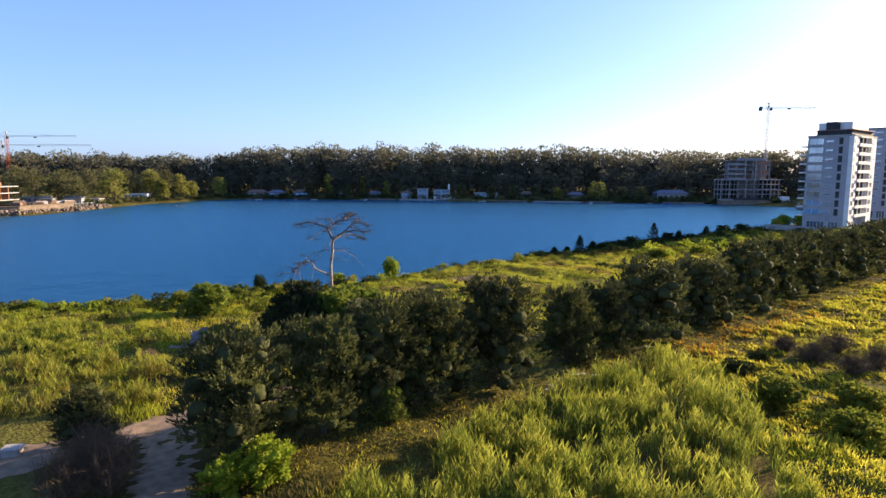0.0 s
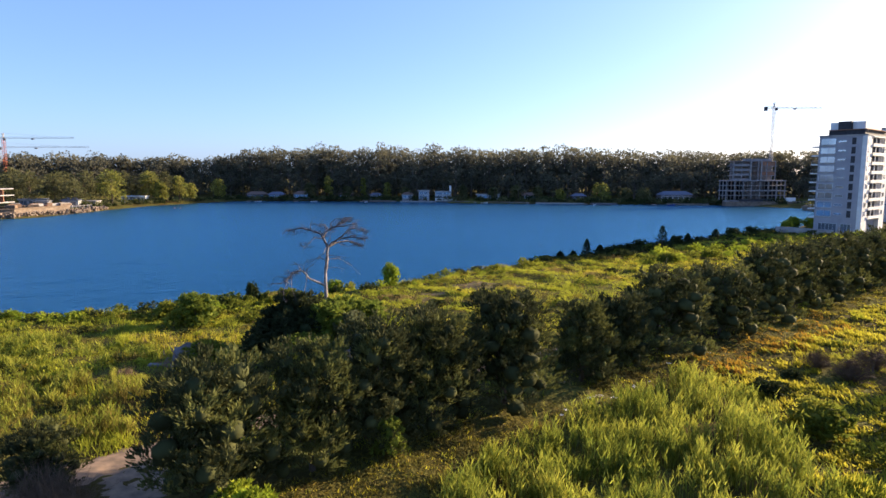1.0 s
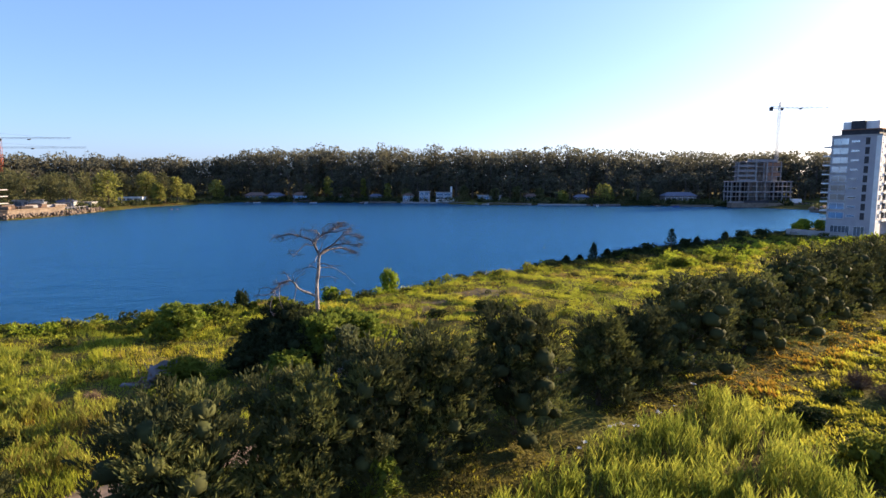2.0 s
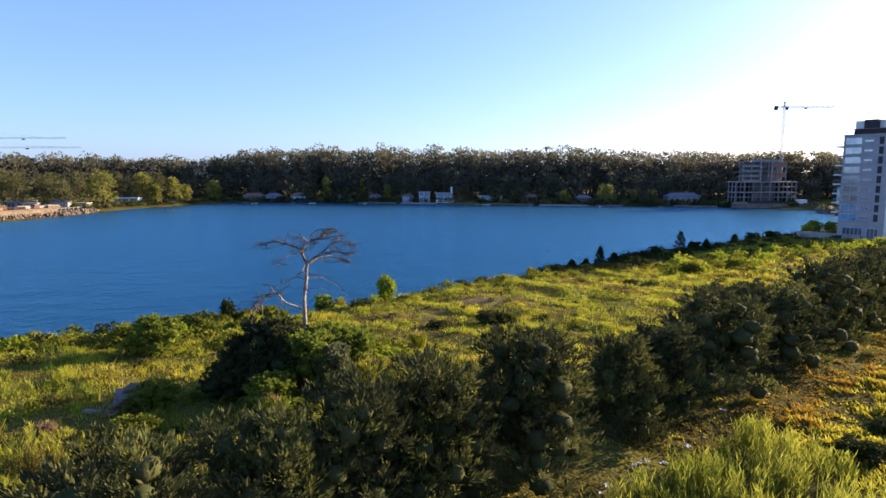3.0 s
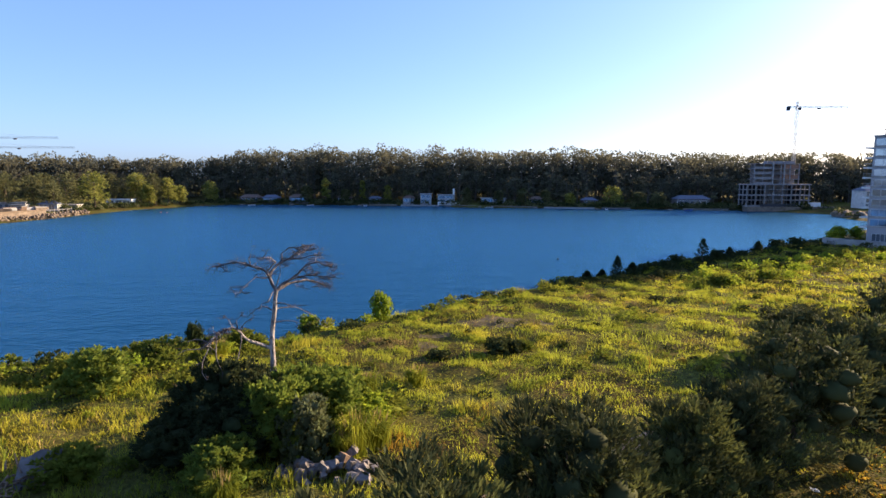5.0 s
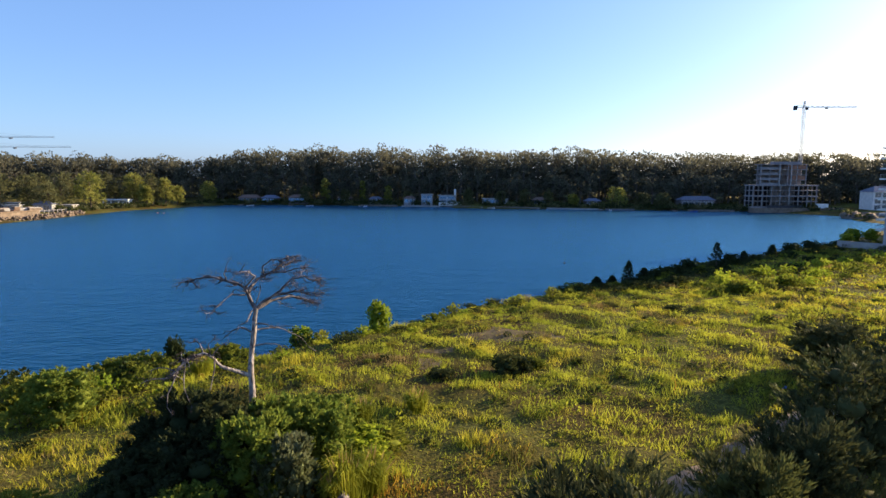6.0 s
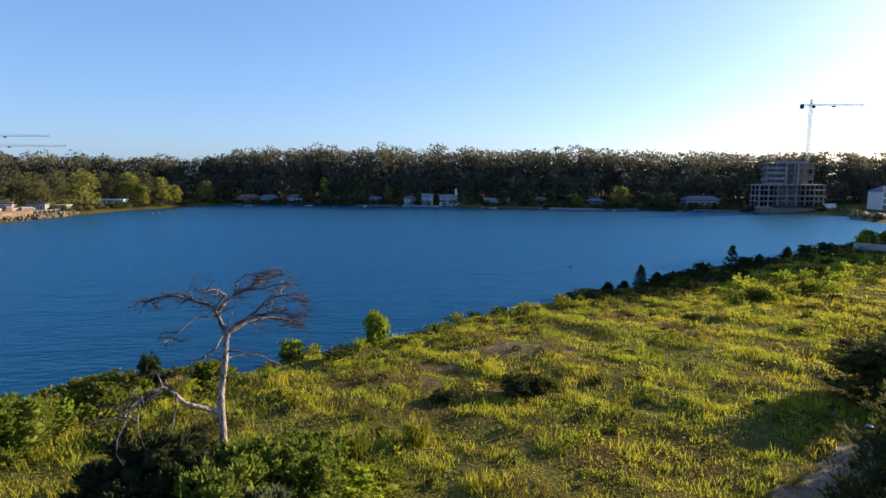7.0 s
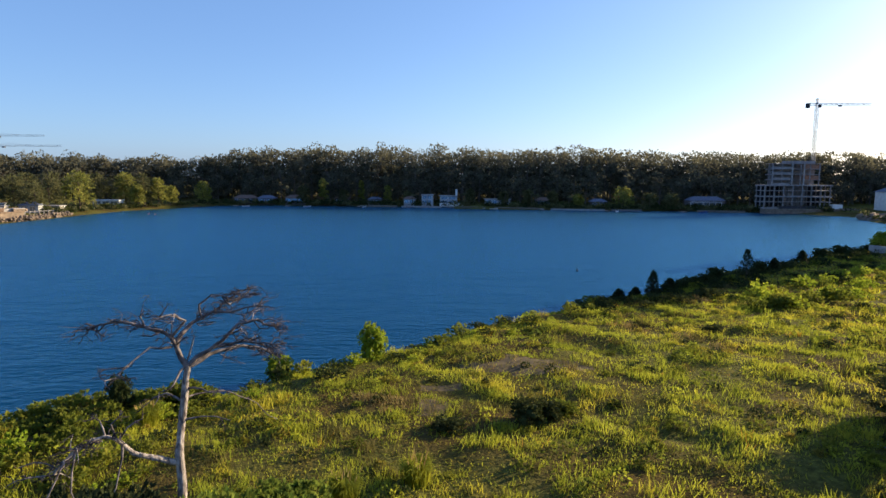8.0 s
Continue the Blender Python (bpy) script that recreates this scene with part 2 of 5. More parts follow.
class Heap:
    """Collects quads of several shapes into one mesh."""
    def __init__(self):
        self.v, self.f, self.n, self.i = [], [], 0, []

    def add(self, V, F, mi=0):
        V, F = np.asarray([tuple(v) for v in V] if not isinstance(V, np.ndarray) else V, np.float32), np.asarray(F, np.int32)
        self.v.append(V)
        self.f.append(F + self.n)
        self.i.append(np.full(len(F), mi, np.int32))
        self.n += len(V)

    def fit(self, r, h):
        """Scale what was heaped so that it is r wide to each side and h high."""
        V = np.concatenate(self.v)
        k = np.array([r / np.percentile(np.abs(V[:, :2]), 97), r / np.percentile(np.abs(V[:, :2]), 97), h / np.percentile(V[:, 2], 99.8)])
        self.v = [v * k for v in self.v]

    def mesh(self, name, mats, smooth=False):
        return np_mesh(name, np.concatenate(self.v), np.concatenate(self.f), mats, np.concatenate(self.i), smooth)


def unit(a):
    return a / np.maximum(np.linalg.norm(a, axis=-1, keepdims=True), 1e-6)


def sprays(centres, ways, lengths, widths, r):
    """One rhombic leaf spray at each centre, along its way, turned at random."""
    n = len(centres)
    side = unit(np.cross(ways, r.normal(size=(n, 3))))
    L, W = (ways * lengths[:, None]), side * widths[:, None] * 0.5
    V = np.stack([centres, centres + L * 0.45 + W, centres + L, centres + L * 0.45 - W], 1).reshape(-1, 3)
    return V, np.arange(4 * n).reshape(-1, 4)


def clump(c, axis, length, radius, n, size, width, r, up=0.3):
    """n sprays filling an elongated tuft at c that points along axis."""
    axis = unit(np.asarray(axis, float))
    t = r.random(n) ** 0.8
    off = unit(r.normal(size=(n, 3))) * (r.random((n, 1)) ** 0.45) * radius * (1.0 - 0.65 * t[:, None])
    cen = np.asarray(c) + axis * (t[:, None] * length) + off
    ways = unit(axis * 0.8 + off / radius * 0.8 + r.normal(size=(n, 3)) * 0.4 + np.array([0, 0, up]))
    return sprays(cen, ways, size * (0.6 + 0.8 * r.random(n)), width * (0.6 + 0.8 * r.random(n)), r)


def tri_blades(pos, heights, lean, widths, r, comb=None):
    """Grass blades: one tapered bent strip of two faces (quad and tip joined as one quad) at each foot."""
    n = len(pos)
    a = r.random(n) * 2 * math.pi
    side = np.stack([np.cos(a), np.sin(a), np.zeros(n)], 1) * widths[:, None] * 0.5
    b = r.random(n) * 2 * math.pi if comb is None else comb + r.normal(size=n) * 0.5
    tip = np.stack([np.cos(b) * lean, np.sin(b) * lean, np.ones(n)], 1) * heights[:, None]
    V = np.stack([pos - side, pos + side, pos + tip * 0.6 + side * 0.8 - np.array([0, 0, 0]), pos + tip], 1)
    return V.reshape(-1, 3), np.arange(4 * n).reshape(-1, 4)


def tufts(base, axis, length, radius, n, size, width, r, up=0.3):
    """At each base a tapering tuft of n sprays along its axis."""
    k = len(base) * n
    A, t = np.repeat(unit(axis), n, 0), r.random(k) ** 0.8
    off = unit(r.normal(size=(k, 3))) * (r.random((k, 1)) ** 0.5) * radius * (1 - 0.6 * t[:, None])
    cen = np.repeat(base, n, 0) + A * (t * np.repeat(length, n))[:, None] + off
    ways = unit(A * 0.9 + off / radius * 0.7 + r.normal(size=(k, 3)) * 0.3 + [0, 0, up])
    return sprays(cen, ways, size * (0.6 + 0.8 * r.random(k)), width * (0.6 + 0.8 * r.random(k)), r)


def knob_shape():
    """Corners and faces of a ball made of 54 quads."""
    bm = bmesh.new()
    add_box(bm, -1, -1, -1, 1, 1, 1)
    bmesh.ops.subdivide_edges(bm, edges=bm.edges[:], cuts=2, use_grid_fill=True)
    bm.verts.index_update()
    V = unit(np.array([tuple(v.co) for v in bm.verts]))
    F = np.array([[v.index for v in f.verts] for f in bm.faces])
    bm.free()
    return V, F


KNOB = knob_shape()


def lobed(heap, lobes, r, k, n, length, radius, size, width, up=0.3, core=40, mi=(0,), solid=0.0):
    """Foliage on the outer faces of several rounded lobes, with larger leaves filling their hearts."""
    C, R = np.array([c for c, _ in lobes], float), np.array([b for _, b in lobes], float)
    for i in range(len(C)):
        d = unit(r.normal(size=(k, 3)))
        d[:, 2] = np.where(d[:, 2] < -0.45, -0.6 * d[:, 2], d[:, 2])
        base = C[i] + d * R[i] * (0.62 if solid else 0.74)
        free = np.ones(k, bool)
        for j in range(len(C)):
            if j != i:
                free &= (((base - C[j]) / R[j]) ** 2).sum(1) > 0.42
        if free.any():
            m = int(free.sum())
            heap.add(*tufts(base[free], d[free] / np.maximum(R[i] / R[i].max(), 0.5) + [0, 0, up], length * (0.7 + 0.6 * r.random(m)), radius, n, size, width, r, up), mi[int(r.random() * len(mi))])
        if solid:
            heap.add(C[i] + KNOB[0] * R[i] * solid * (0.82 + 0.36 * r.random((len(KNOB[0]), 1))), KNOB[1], mi[0])
        if core:
            h = unit(r.normal(size=(core, 3))) * r.random((core, 1)) ** 0.5 * R[i] * 0.5
            heap.add(*sprays(C[i] + h, unit(r.normal(size=(core, 3))), np.full(core, size * 1.3), np.full(core, size * 0.7), r), mi[0])


def crown_lobes(n, r, h, low, q, slim=1.0, fill=0.45):
    """Centres and radii of lobes that round off to a crown r wide to each side and h high."""
    out = []
    for i in range(n):
        s = (i + 0.5) / n
        p = math.sqrt(max(0.05, 1 - ((s - 0.3) / 0.78) ** 2))
        a, off = i * 2.4 + q.normal() * 0.35, r * 0.6 * p * (0.75 + 0.35 * q.random())
        rad = r * fill * (0.62 + 0.34 * p) * (0.85 + 0.35 * q.random())
        out.append(((math.cos(a) * off, math.sin(a) * off, h * (low + (0.86 - low) * s)), (rad, rad, rad * slim)))
    return out


# ---- lie of the land ----
LAKE = [(-420, 84), (-120, 85), (-67, 86), (-52, 88), (-42, 93), (-34, 98), (-23, 102), (-13, 110), (-2, 121), (7, 131), (17, 140), (29, 147), (50, 164),
        (83, 192), (122, 223), (160, 262), (194, 300), (200, 326), (207, 352), (224, 392), (202, 402), (180, 404), (150, 411), (119, 416), (81, 421),
        (43, 434), (0, 448), (-65, 460), (-125, 466), (-170, 462), (-185, 420), (-197, 392), (-195, 352), (-193, 320), (-200, 285), (-214, 276), (-270, 268), (-420, 262)]
WATER_Z = -1.0


def shore(x, y):
    """Distance to the water's edge: positive on land, negative in the lake."""
    x, y = np.asarray(x, float), np.asarray(y, float)
    best, inside = np.full(x.shape, 1e9), np.zeros(x.shape, bool)
    for (ax, ay), (bx, by) in zip(LAKE, LAKE[1:] + LAKE[:1]):
        dx, dy = bx - ax, by - ay
        t = np.clip(((x - ax) * dx + (y - ay) * dy) / (dx * dx + dy * dy), 0, 1)
        best = np.minimum(best, np.hypot(x - ax - t * dx, y - ay - t * dy))
        hit = ((ay > y) != (by > y)) & (x < dx * (y - ay) / (dy if dy else 1e-9) + ax)
        inside ^= hit
    return np.where(inside, -best, best) + 0.9 * np.sin(x * 0.37 + 1.3 * np.sin(y * 0.21)) + 0.5 * np.sin(y * 0.83 + x * 0.51)


def wave(x, y, s, k=0.0):
    """Smooth unevenness between about -1 and 1 with a grain of s metres."""
    x, y = x / s, y / s
    return (np.sin(1.7 * x + 1.1 * np.sin(1.3 * y + k)) + np.sin(1.9 * y + 1.4 * np.sin(0.9 * x + 2 * k)) + np.sin(1.2 * (x + y) + k * 3)) / 3


def ground_z(x, y):
    x, y = np.asarray(x, float), np.asarray(y, float)
    d = shore(x, y)
    bank = np.interp(d, [-30, -4, 0, 1.5, 5, 12, 40], [-4.5, -2.2, -1.02, -0.3, 0.4, 0.85, 1.0])
    rough = np.clip(d / 8, 0, 1) * (0.24 * wave(x, y, 2.3) + 0.2 * wave(x, y, 5, 2) + 0.12 * wave(x, y, 1.3, 1))
    hill = np.where(y > 330, np.clip((d - 25) * 0.05, 0, 7), 0) * np.clip((y - 330) / 60, 0, 1)
    return bank + rough + hill


def gz(x, y):
    return float(ground_z(np.array([x]), np.array([y]))[0])


def axis_steps(lo, hi, step, far):
    a = list(np.arange(lo, hi + 1e-6, step))
    k, s = hi, step
    while k < far:
        s *= 1.22
        k += s
        a.append(k)
    k, s = lo, step
    while k > -far:
        s *= 1.22
        k -= s
        a.insert(0, k)
    return np.array(a)

# ---- ground and lake ----
gx, gy = axis_steps(-75, 125, 1.25, 4300), axis_steps(10, 205, 1.25, 4300)
X, Y = np.meshgrid(gx, gy)
V = np.stack([X, Y, ground_z(X, Y)], -1).reshape(-1, 3)
nx, ny = len(gx), len(gy)
I = np.arange(nx * ny).reshape(ny, nx)
F = np.stack([I[:-1, :-1], I[:-1, 1:], I[1:, 1:], I[1:, :-1]], -1).reshape(-1, 4)
cx, cy = V[F].mean(1)[:, 0], V[F].mean(1)[:, 1]
bare = np.zeros(len(F), bool)
for bx, by, ra, rb in ((7.5, 105.5, 6.5, 2.6), (-1.5, 99.5, 2.0, 1.2), (-2.5, 94.0, 1.2, 2.0)):
    bare |= ((cx - bx) / ra) ** 2 + ((cy - by) / rb) ** 2 < 1 + 0.45 * wave(cx, cy, 1.3, bx)
ground = tagged(new("ground", np_mesh("ground", V, F, [M_SOIL, M_BARE], bare.astype(int), smooth=True)), "rough lakeside meadow soil with dry patches", "ground", kind="structure")
wx = np.linspace(-430, 260, 24)
wy = np.linspace(70, 480, 16)
X, Y = np.meshgrid(wx, wy)
I = np.arange(X.size).reshape(X.shape)
water = tagged(new("water", np_mesh("water", np.stack([X, Y, np.full(X.shape, WATER_Z)], -1).reshape(-1, 3),
                                    np.stack([I[:-1, :-1], I[:-1, 1:], I[1:, 1:], I[1:, :-1]], -1).reshape(-1, 4), [M_WATER])),
               "deep blue rippled lake water", "lake", kind="structure")

# sandy track that comes out between the trees
TRACK = [(-60, 27), (-44, 31), (-33, 34.5), (-27, 37.2), (-23.2, 41.0), (-20.0, 44.2), (-16, 47), (-11, 50.5), (-7, 54), (-1, 58.5), (6, 63.5), (13, 68.5), (20, 74), (27, 79.5), (36, 86), (48, 95)]
SPUR = [(-21.0, 43.8), (-18.6, 39.5), (-16.8, 35), (-15.4, 29.5), (-14.2, 22), (-13.5, 10)]


def lay_track(line, wide, narrow, turn_at, label, lift):
    """A worn strip along a line, with uneven edges and two shallow ruts."""
    tx, ty = np.array(line).T
    s = np.linspace(0, len(line) - 1, 150)
    px, py = np.interp(s, np.arange(len(tx)), tx), np.interp(s, np.arange(len(tx)), ty)
    dx, dy = np.gradient(px), np.gradient(py)
    ln = np.hypot(dx, dy)
    ox, oy = -dy / ln, dx / ln
    V = []
    for k in range(150):
        half = (wide if k < turn_at else narrow) + 0.35 * math.sin(k * 0.7) + 0.25 * math.sin(k * 1.9)
        for j in range(7):
            u = (j / 3 - 1) * half
            x, y = px[k] + ox[k] * u, py[k] + oy[k] * u
            V.append((x, y, gz(x, y) + (lift if 0 < j < 6 else -0.05) - (0.03 if j in (2, 4) else 0)))
    F = [(k * 7 + j, k * 7 + j + 1, k * 7 + j + 8, k * 7 + j + 7) for k in range(149) for j in range(6)]
    tagged(new("road", np_mesh("road", V, F, [M_SAND], smooth=True)), label, "track", kind="structure")


lay_track(TRACK, 2.2, 1.3, 62, "pale sandy track between the trees", 0.06)
lay_track(SPUR, 2.0, 2.0, 150, "sandy spur of the track in tree shade", 0.045)

# ---- row of trees across the meadow ----
def row_tree(seed, h, r, mat, lobes=15, k=20, n=26):
    """A broad, dark windbreak tree: forked trunk and a rounded crown of lobes set with upswept feathery plumes."""
    q = np.random.default_rng(seed)
    e = hold("windbreak_tree", "dense dark green windbreak tree in a long row", "tree", "row of windbreak trees")
    wood, crown = Heap(), Heap()
    wood.add(*tube([(0, 0, -0.3), (0.1, 0, h * 0.3), (-0.1, 0.1, h * 0.6), (0, 0, h * 0.86)], [0.24, 0.18, 0.1, 0.02]))
    shape = crown_lobes(lobes, r, h, 0.06, q, 1.15, 0.3) + crown_lobes(lobes // 3, r * 0.4, h * 0.85, 0.25, q, 1.3, 0.7)
    for c, rad in shape[::2]:
        c = np.array(c)
        wood.add(*tube([(0, 0, c[2] * 0.35), c * [0.5, 0.5, 0.8], c + [0, 0, 0.2]], [0.1, 0.07, 0.02], 4))
    # about a third of the lobes take the second leaf colour as painted sunlit tufts
    lobed(crown, shape, q, k, n, 0.8, 0.28, 0.32, 0.075 if k > 16 else 0.1, 0.65, 0, (0, 0, 1), 0.44)
    crown.fit(r, h)
    child("trunk", wood.mesh("trunk", [M_BARK]), e)
    child("crown", crown.mesh("crown", [mat, M_ROW2 if mat is M_ROW else M_ROW]), e)
    return e


ROW = [(-13.2, 38.0, 8.7, 3.5), (-8.5, 41.7, 8.7, 2.9), (-4.8, 44.8, 9.2, 2.9), (-0.9, 48.0, 9.2, 3.2), (4.7, 52.4, 9.5, 3.6), (12.4, 58.6, 7.7, 2.7), (17.0, 62.3, 7.5, 2.6), (23.0, 67.1, 9.4, 4.2),
       (32.4, 74.8, 8.8, 4.0), (41.0, 81.8, 9.9, 4.1), (48.6, 88.0, 9.6, 3.8), (56.0, 94.0, 9.7, 4.0), (63.5, 100.2, 9.6, 4.0), (71.0, 106.4, 9.4, 4.0), (78.5, 112.6, 9.6, 4.1), (86.0, 118.8, 9.5, 4.1), (94.0, 125.4, 9.6, 4.1)]
row_kinds = []
for k, (x, y, h, r) in enumerate(ROW):
    at = pose(x, y, gz(x, y) - 0.05, 0, 0, 77 * k)
    if k < 10:
        row_kinds.append(row_tree(31 + k, h, r, M_ROW2 if k == 5 else M_ROW, 30 if r > 3 else 24, *((20, 26) if k < 7 else (16, 19))))
        row_kinds[k].matrix_basis = at
    else:
        old = ROW[(7, 8, 9)[k % 3]]
        copy_thing(row_kinds[(7, 8, 9)[k % 3]], Matrix()).matrix_basis = at @ Matrix.Diagonal((r / old[3], r / old[3], h / old[2], 1))
small = copy_thing(row_kinds[0], Matrix())
small.matrix_basis = pose(-23.4, 38.2, gz(-23.4, 38.2) - 0.05, 0, 0, 30) @ Matrix.Diagonal((0.55, 0.55, 0.52, 1))
small["label"], small["group"] = "small dark tree beside the sandy track", "trees by the track"
solo = copy_thing(row_kinds[6], Matrix())
solo.matrix_basis = pose(36.5, 91.0, gz(36.5, 91.0) - 0.05, 0, 0, 120) @ Matrix.Diagonal((1.4, 1.4, 0.7, 1))
solo["label"], solo["group"] = "low dark spreading tree standing alone in the meadow", "trees in the meadow"

# ---- far wood of eucalyptus behind the lake ----
def far_tree(heap, x, y, z, h, r, q, clumps=9, n=42, low=0.5, size=1.15):
    """A gum tree: pale bare stem with forked limbs that carry flat-bottomed domes of foliage."""
    lean = q.normal(size=2) * 0.04 * h
    top = np.array([x + lean[0], y + lean[1], z + h * 0.86])
    foot = np.array([x, y, z - 0.5])
    heap.add(*tube([foot, foot * 0.5 + top * 0.5 + [q.normal() * 0.5, 0, 0], top], [0.5, 0.36, 0.12], 5), 1)
    for k in range(clumps):
        s = low + (0.95 - low) * (k + 0.7 * q.random()) / clumps
        a = k * 2.4 + q.normal() * 0.6
        d = r * (0.35 + 0.6 * q.random()) * (1.05 - 0.8 * max(0.0, (s - 0.75) / 0.25) ** 2.2)
        c = np.array([x + lean[0] * s + math.cos(a) * d, y + lean[1] * s + math.sin(a) * d, z + h * s])
        if k % 2:
            heap.add(*tube([foot + (top - foot) * (s * 0.8), c], [0.2, 0.07], 3), 1)
        rad = r * (0.38 + 0.26 * q.random()) * (1.3 if s > 0.8 else 1.0)
        off = unit(q.normal(size=(n, 3)))
        off[:, 2] = np.where(off[:, 2] < -0.2, -0.5 * off[:, 2], off[:, 2])
        off = off * (0.72 + 0.32 * q.random((n, 1))) * [rad, rad, rad * 0.72]
        heap.add(*sprays(c + off, unit(np.cross(off, q.normal(size=(n, 3))) + 0.3 * off), size * (0.6 + 0.8 * q.random(n)), size * 0.75 * (0.6 + 0.8 * q.random(n)), q), 0)


q = np.random.default_rng(5)
wood = Heap()
EDGE_X, EDGE_Y = [-345, -230, -180, -120, 0, 60, 160, 230, 300, 375], [420, 470, 505, 490, 474, 462, 446, 442, 425, 400]
for k in range(640):
    x = -345 + 720 * (k * 0.61803 % 1.0)
    back = q.random() ** 1.2 * 70
    y = float(np.interp(x, EDGE_X, EDGE_Y)) + back
    h = np.interp(x, [-345, -260, -200, -165, -150, -60, 0, 60, 100, 200, 375], [27, 29, 31, 38, 40, 40, 39, 38, 36, 34, 32])
    h *= 0.82 + 0.2 * q.random() + (0.1 if q.random() > 0.88 else 0)
    if back < 14:
        far_tree(wood, x, y, gz(x, y), h * (0.4 + 0.36 * q.random()), 4.5 + 2.0 * q.random(), q, 10, 34, 0.1, 1.25)
    else:
        far_tree(wood, x, y, gz(x, y), h, 5.6 + 2.8 * q.random(), q, 15 if back < 45 else 10, 31, 0.14 if back < 45 else 0.4, 1.5)
# shaded undergrowth between the stems
n = 15000
fx, deep = -345 + 720 * q.random(n), 20 + 44 * q.random(n)
fz = 1 + 27 * q.random(n)
wood.add(*sprays(np.stack([fx, np.interp(fx, EDGE_X, EDGE_Y) + deep, fz], 1), unit(q.normal(size=(n, 3))), 2.4 + 1.6 * q.random(n), 1.6 + 1.4 * q.random(n), q), 0)
tagged(new("forest", wood.mesh("forest", [M_EUC, M_EUCBARK])), "tall dark eucalyptus wood along the far lake shore", "forest", kind="stuff")

scrub = Heap()
sh = np.array(LAKE[17:33], float)
for k in range(760):
    s = q.random() * (len(sh) - 1)
    i = int(s)
    p = sh[i] + (sh[i + 1] - sh[i]) * (s - i)
    x, y = p[0] + q.normal() * 4, p[1] + 4 + 16 * q.random()
    if p[0] < -180:
        x, y = p[0] - 4 - 12 * q.random(), p[1]
    if shore(x, y) < 2:
        continue
    r = 1.0 + 2.2 * q.random() ** 1.5
    n = 46
    off = unit(q.normal(size=(n, 3))) * (q.random((n, 1)) ** 0.4) * [r, r, r * (0.7 + 0.5 * q.random())]
    off[:, 2] = np.abs(off[:, 2])
    scrub.add(*sprays(np.array([x, y, gz(x, y)]) + off, unit(off + q.normal(size=(n, 3)) * 0.4), 0.9 + 0.5 * q.random(n), 0.5 + 0.3 * q.random(n), q), int(q.random() > 0.6))
tagged(new("far_shore_scrub", scrub.mesh("far_shore_scrub", [M_SHRUB_DARK, M_BROADLEAF])), "low dark garden shrubs along the far shore", "shrubs", kind="stuff")


def lone_tree(x, y, h, r, mat, label, seed, group="trees on the far shore", low=0.18, lobes=15, size=0.85):
    """A broad tree: forked trunk with limbs, crown of rounded leafy lobes with gaps."""
    q = np.random.default_rng(seed)
    e = hold("tree", label, "tree", group, at=(x, y, gz(x, y) - 0.1))
    h, r = (h * 1.0, r * 1.12) if group.endswith("peninsula") else (h, r)
    wood, crown = Heap(), Heap()
    wood.add(*tube([(0, 0, -0.4), (0.1, 0.1, h * 0.3), (-0.2, 0, h * 0.55), (0, 0.1, h * 0.88)], [0.035 * h ** 0.9 * 0.6, 0.3, 0.2, 0.05], 7))
    shape = crown_lobes(lobes, r, h, low, q, 1.0, 0.42)
    for c, rad in shape:
        c = np.array(c)
        wood.add(*tube([(0, 0, c[2] * 0.6), c * [0.5, 0.5, 0.92], c], [0.14, 0.09, 0.03], 4))
    lobed(crown, shape, q, 18, 11, r * 0.16, r * 0.1, size, size * 0.55, 0.15, 26)
    child("trunk", wood.mesh("trunk", [M_BARK]), e)
    child("crown", crown.mesh("crown", [mat]), e)
    return e


for k, (x, y, h, r, bright) in enumerate([(-237.5, 352, 20, 8, 0), (-232, 365, 19, 7, 0), (-214.5, 356, 16, 6, 0), (-222, 378, 21, 8, 0), (-205, 378, 23, 7.5, 1), (-224, 426, 21, 7, 0),
                                          (-205, 426, 22, 6, 1), (-193, 418, 15, 4, 1), (-192, 424, 22, 6, 0), (-187, 432, 19, 5, 1), (-183, 440, 13, 4.5, 1), (-173, 468, 16, 5.5, 1),
                                          (-247, 345, 18, 7, 0), (-262, 372, 21, 8, 0), (-245, 392, 20, 8, 0), (-225, 412, 20, 8, 0), (-212, 432, 20, 8, 0), (-270, 340, 17, 7, 0)]):
    # trees flagged bright get the leaf colour with sunlight painted in
    lone_tree(x, y, h, r, M_WILLOW if bright else M_BROADLEAF, "sunlit yellow-green poplar by the water" if bright else "dense green tree behind the lake bank", 100 + k, "trees on the peninsula")
for k, (x, y, h, r, bright) in enumerate([(-90, 476, 19, 3.5, 1), (-63, 476, 18, 2.2, 1), (-44, 474, 14, 2.6, 1), (109.7, 430, 13, 6.5, 1), (82, 434, 8, 3.5, 1), (36, 455, 9, 3.5, 0), (52, 452, 11, 4, 0),
                                          (68, 447, 10, 3.5, 0), (-30, 470, 9, 3.5, 0), (126, 428, 9, 5, 0), (138, 425, 9, 5, 0), (-105, 478, 12, 5, 0), (-75, 472, 10, 4, 0), (14, 462, 11, 4, 0)]):
    lone_tree(x, y, h, r, M_WILLOW if bright else M_BROADLEAF, "rounded sunlit willow on the far bank" if bright else "slim garden tree on the far bank", 140 + k, lobes=11)

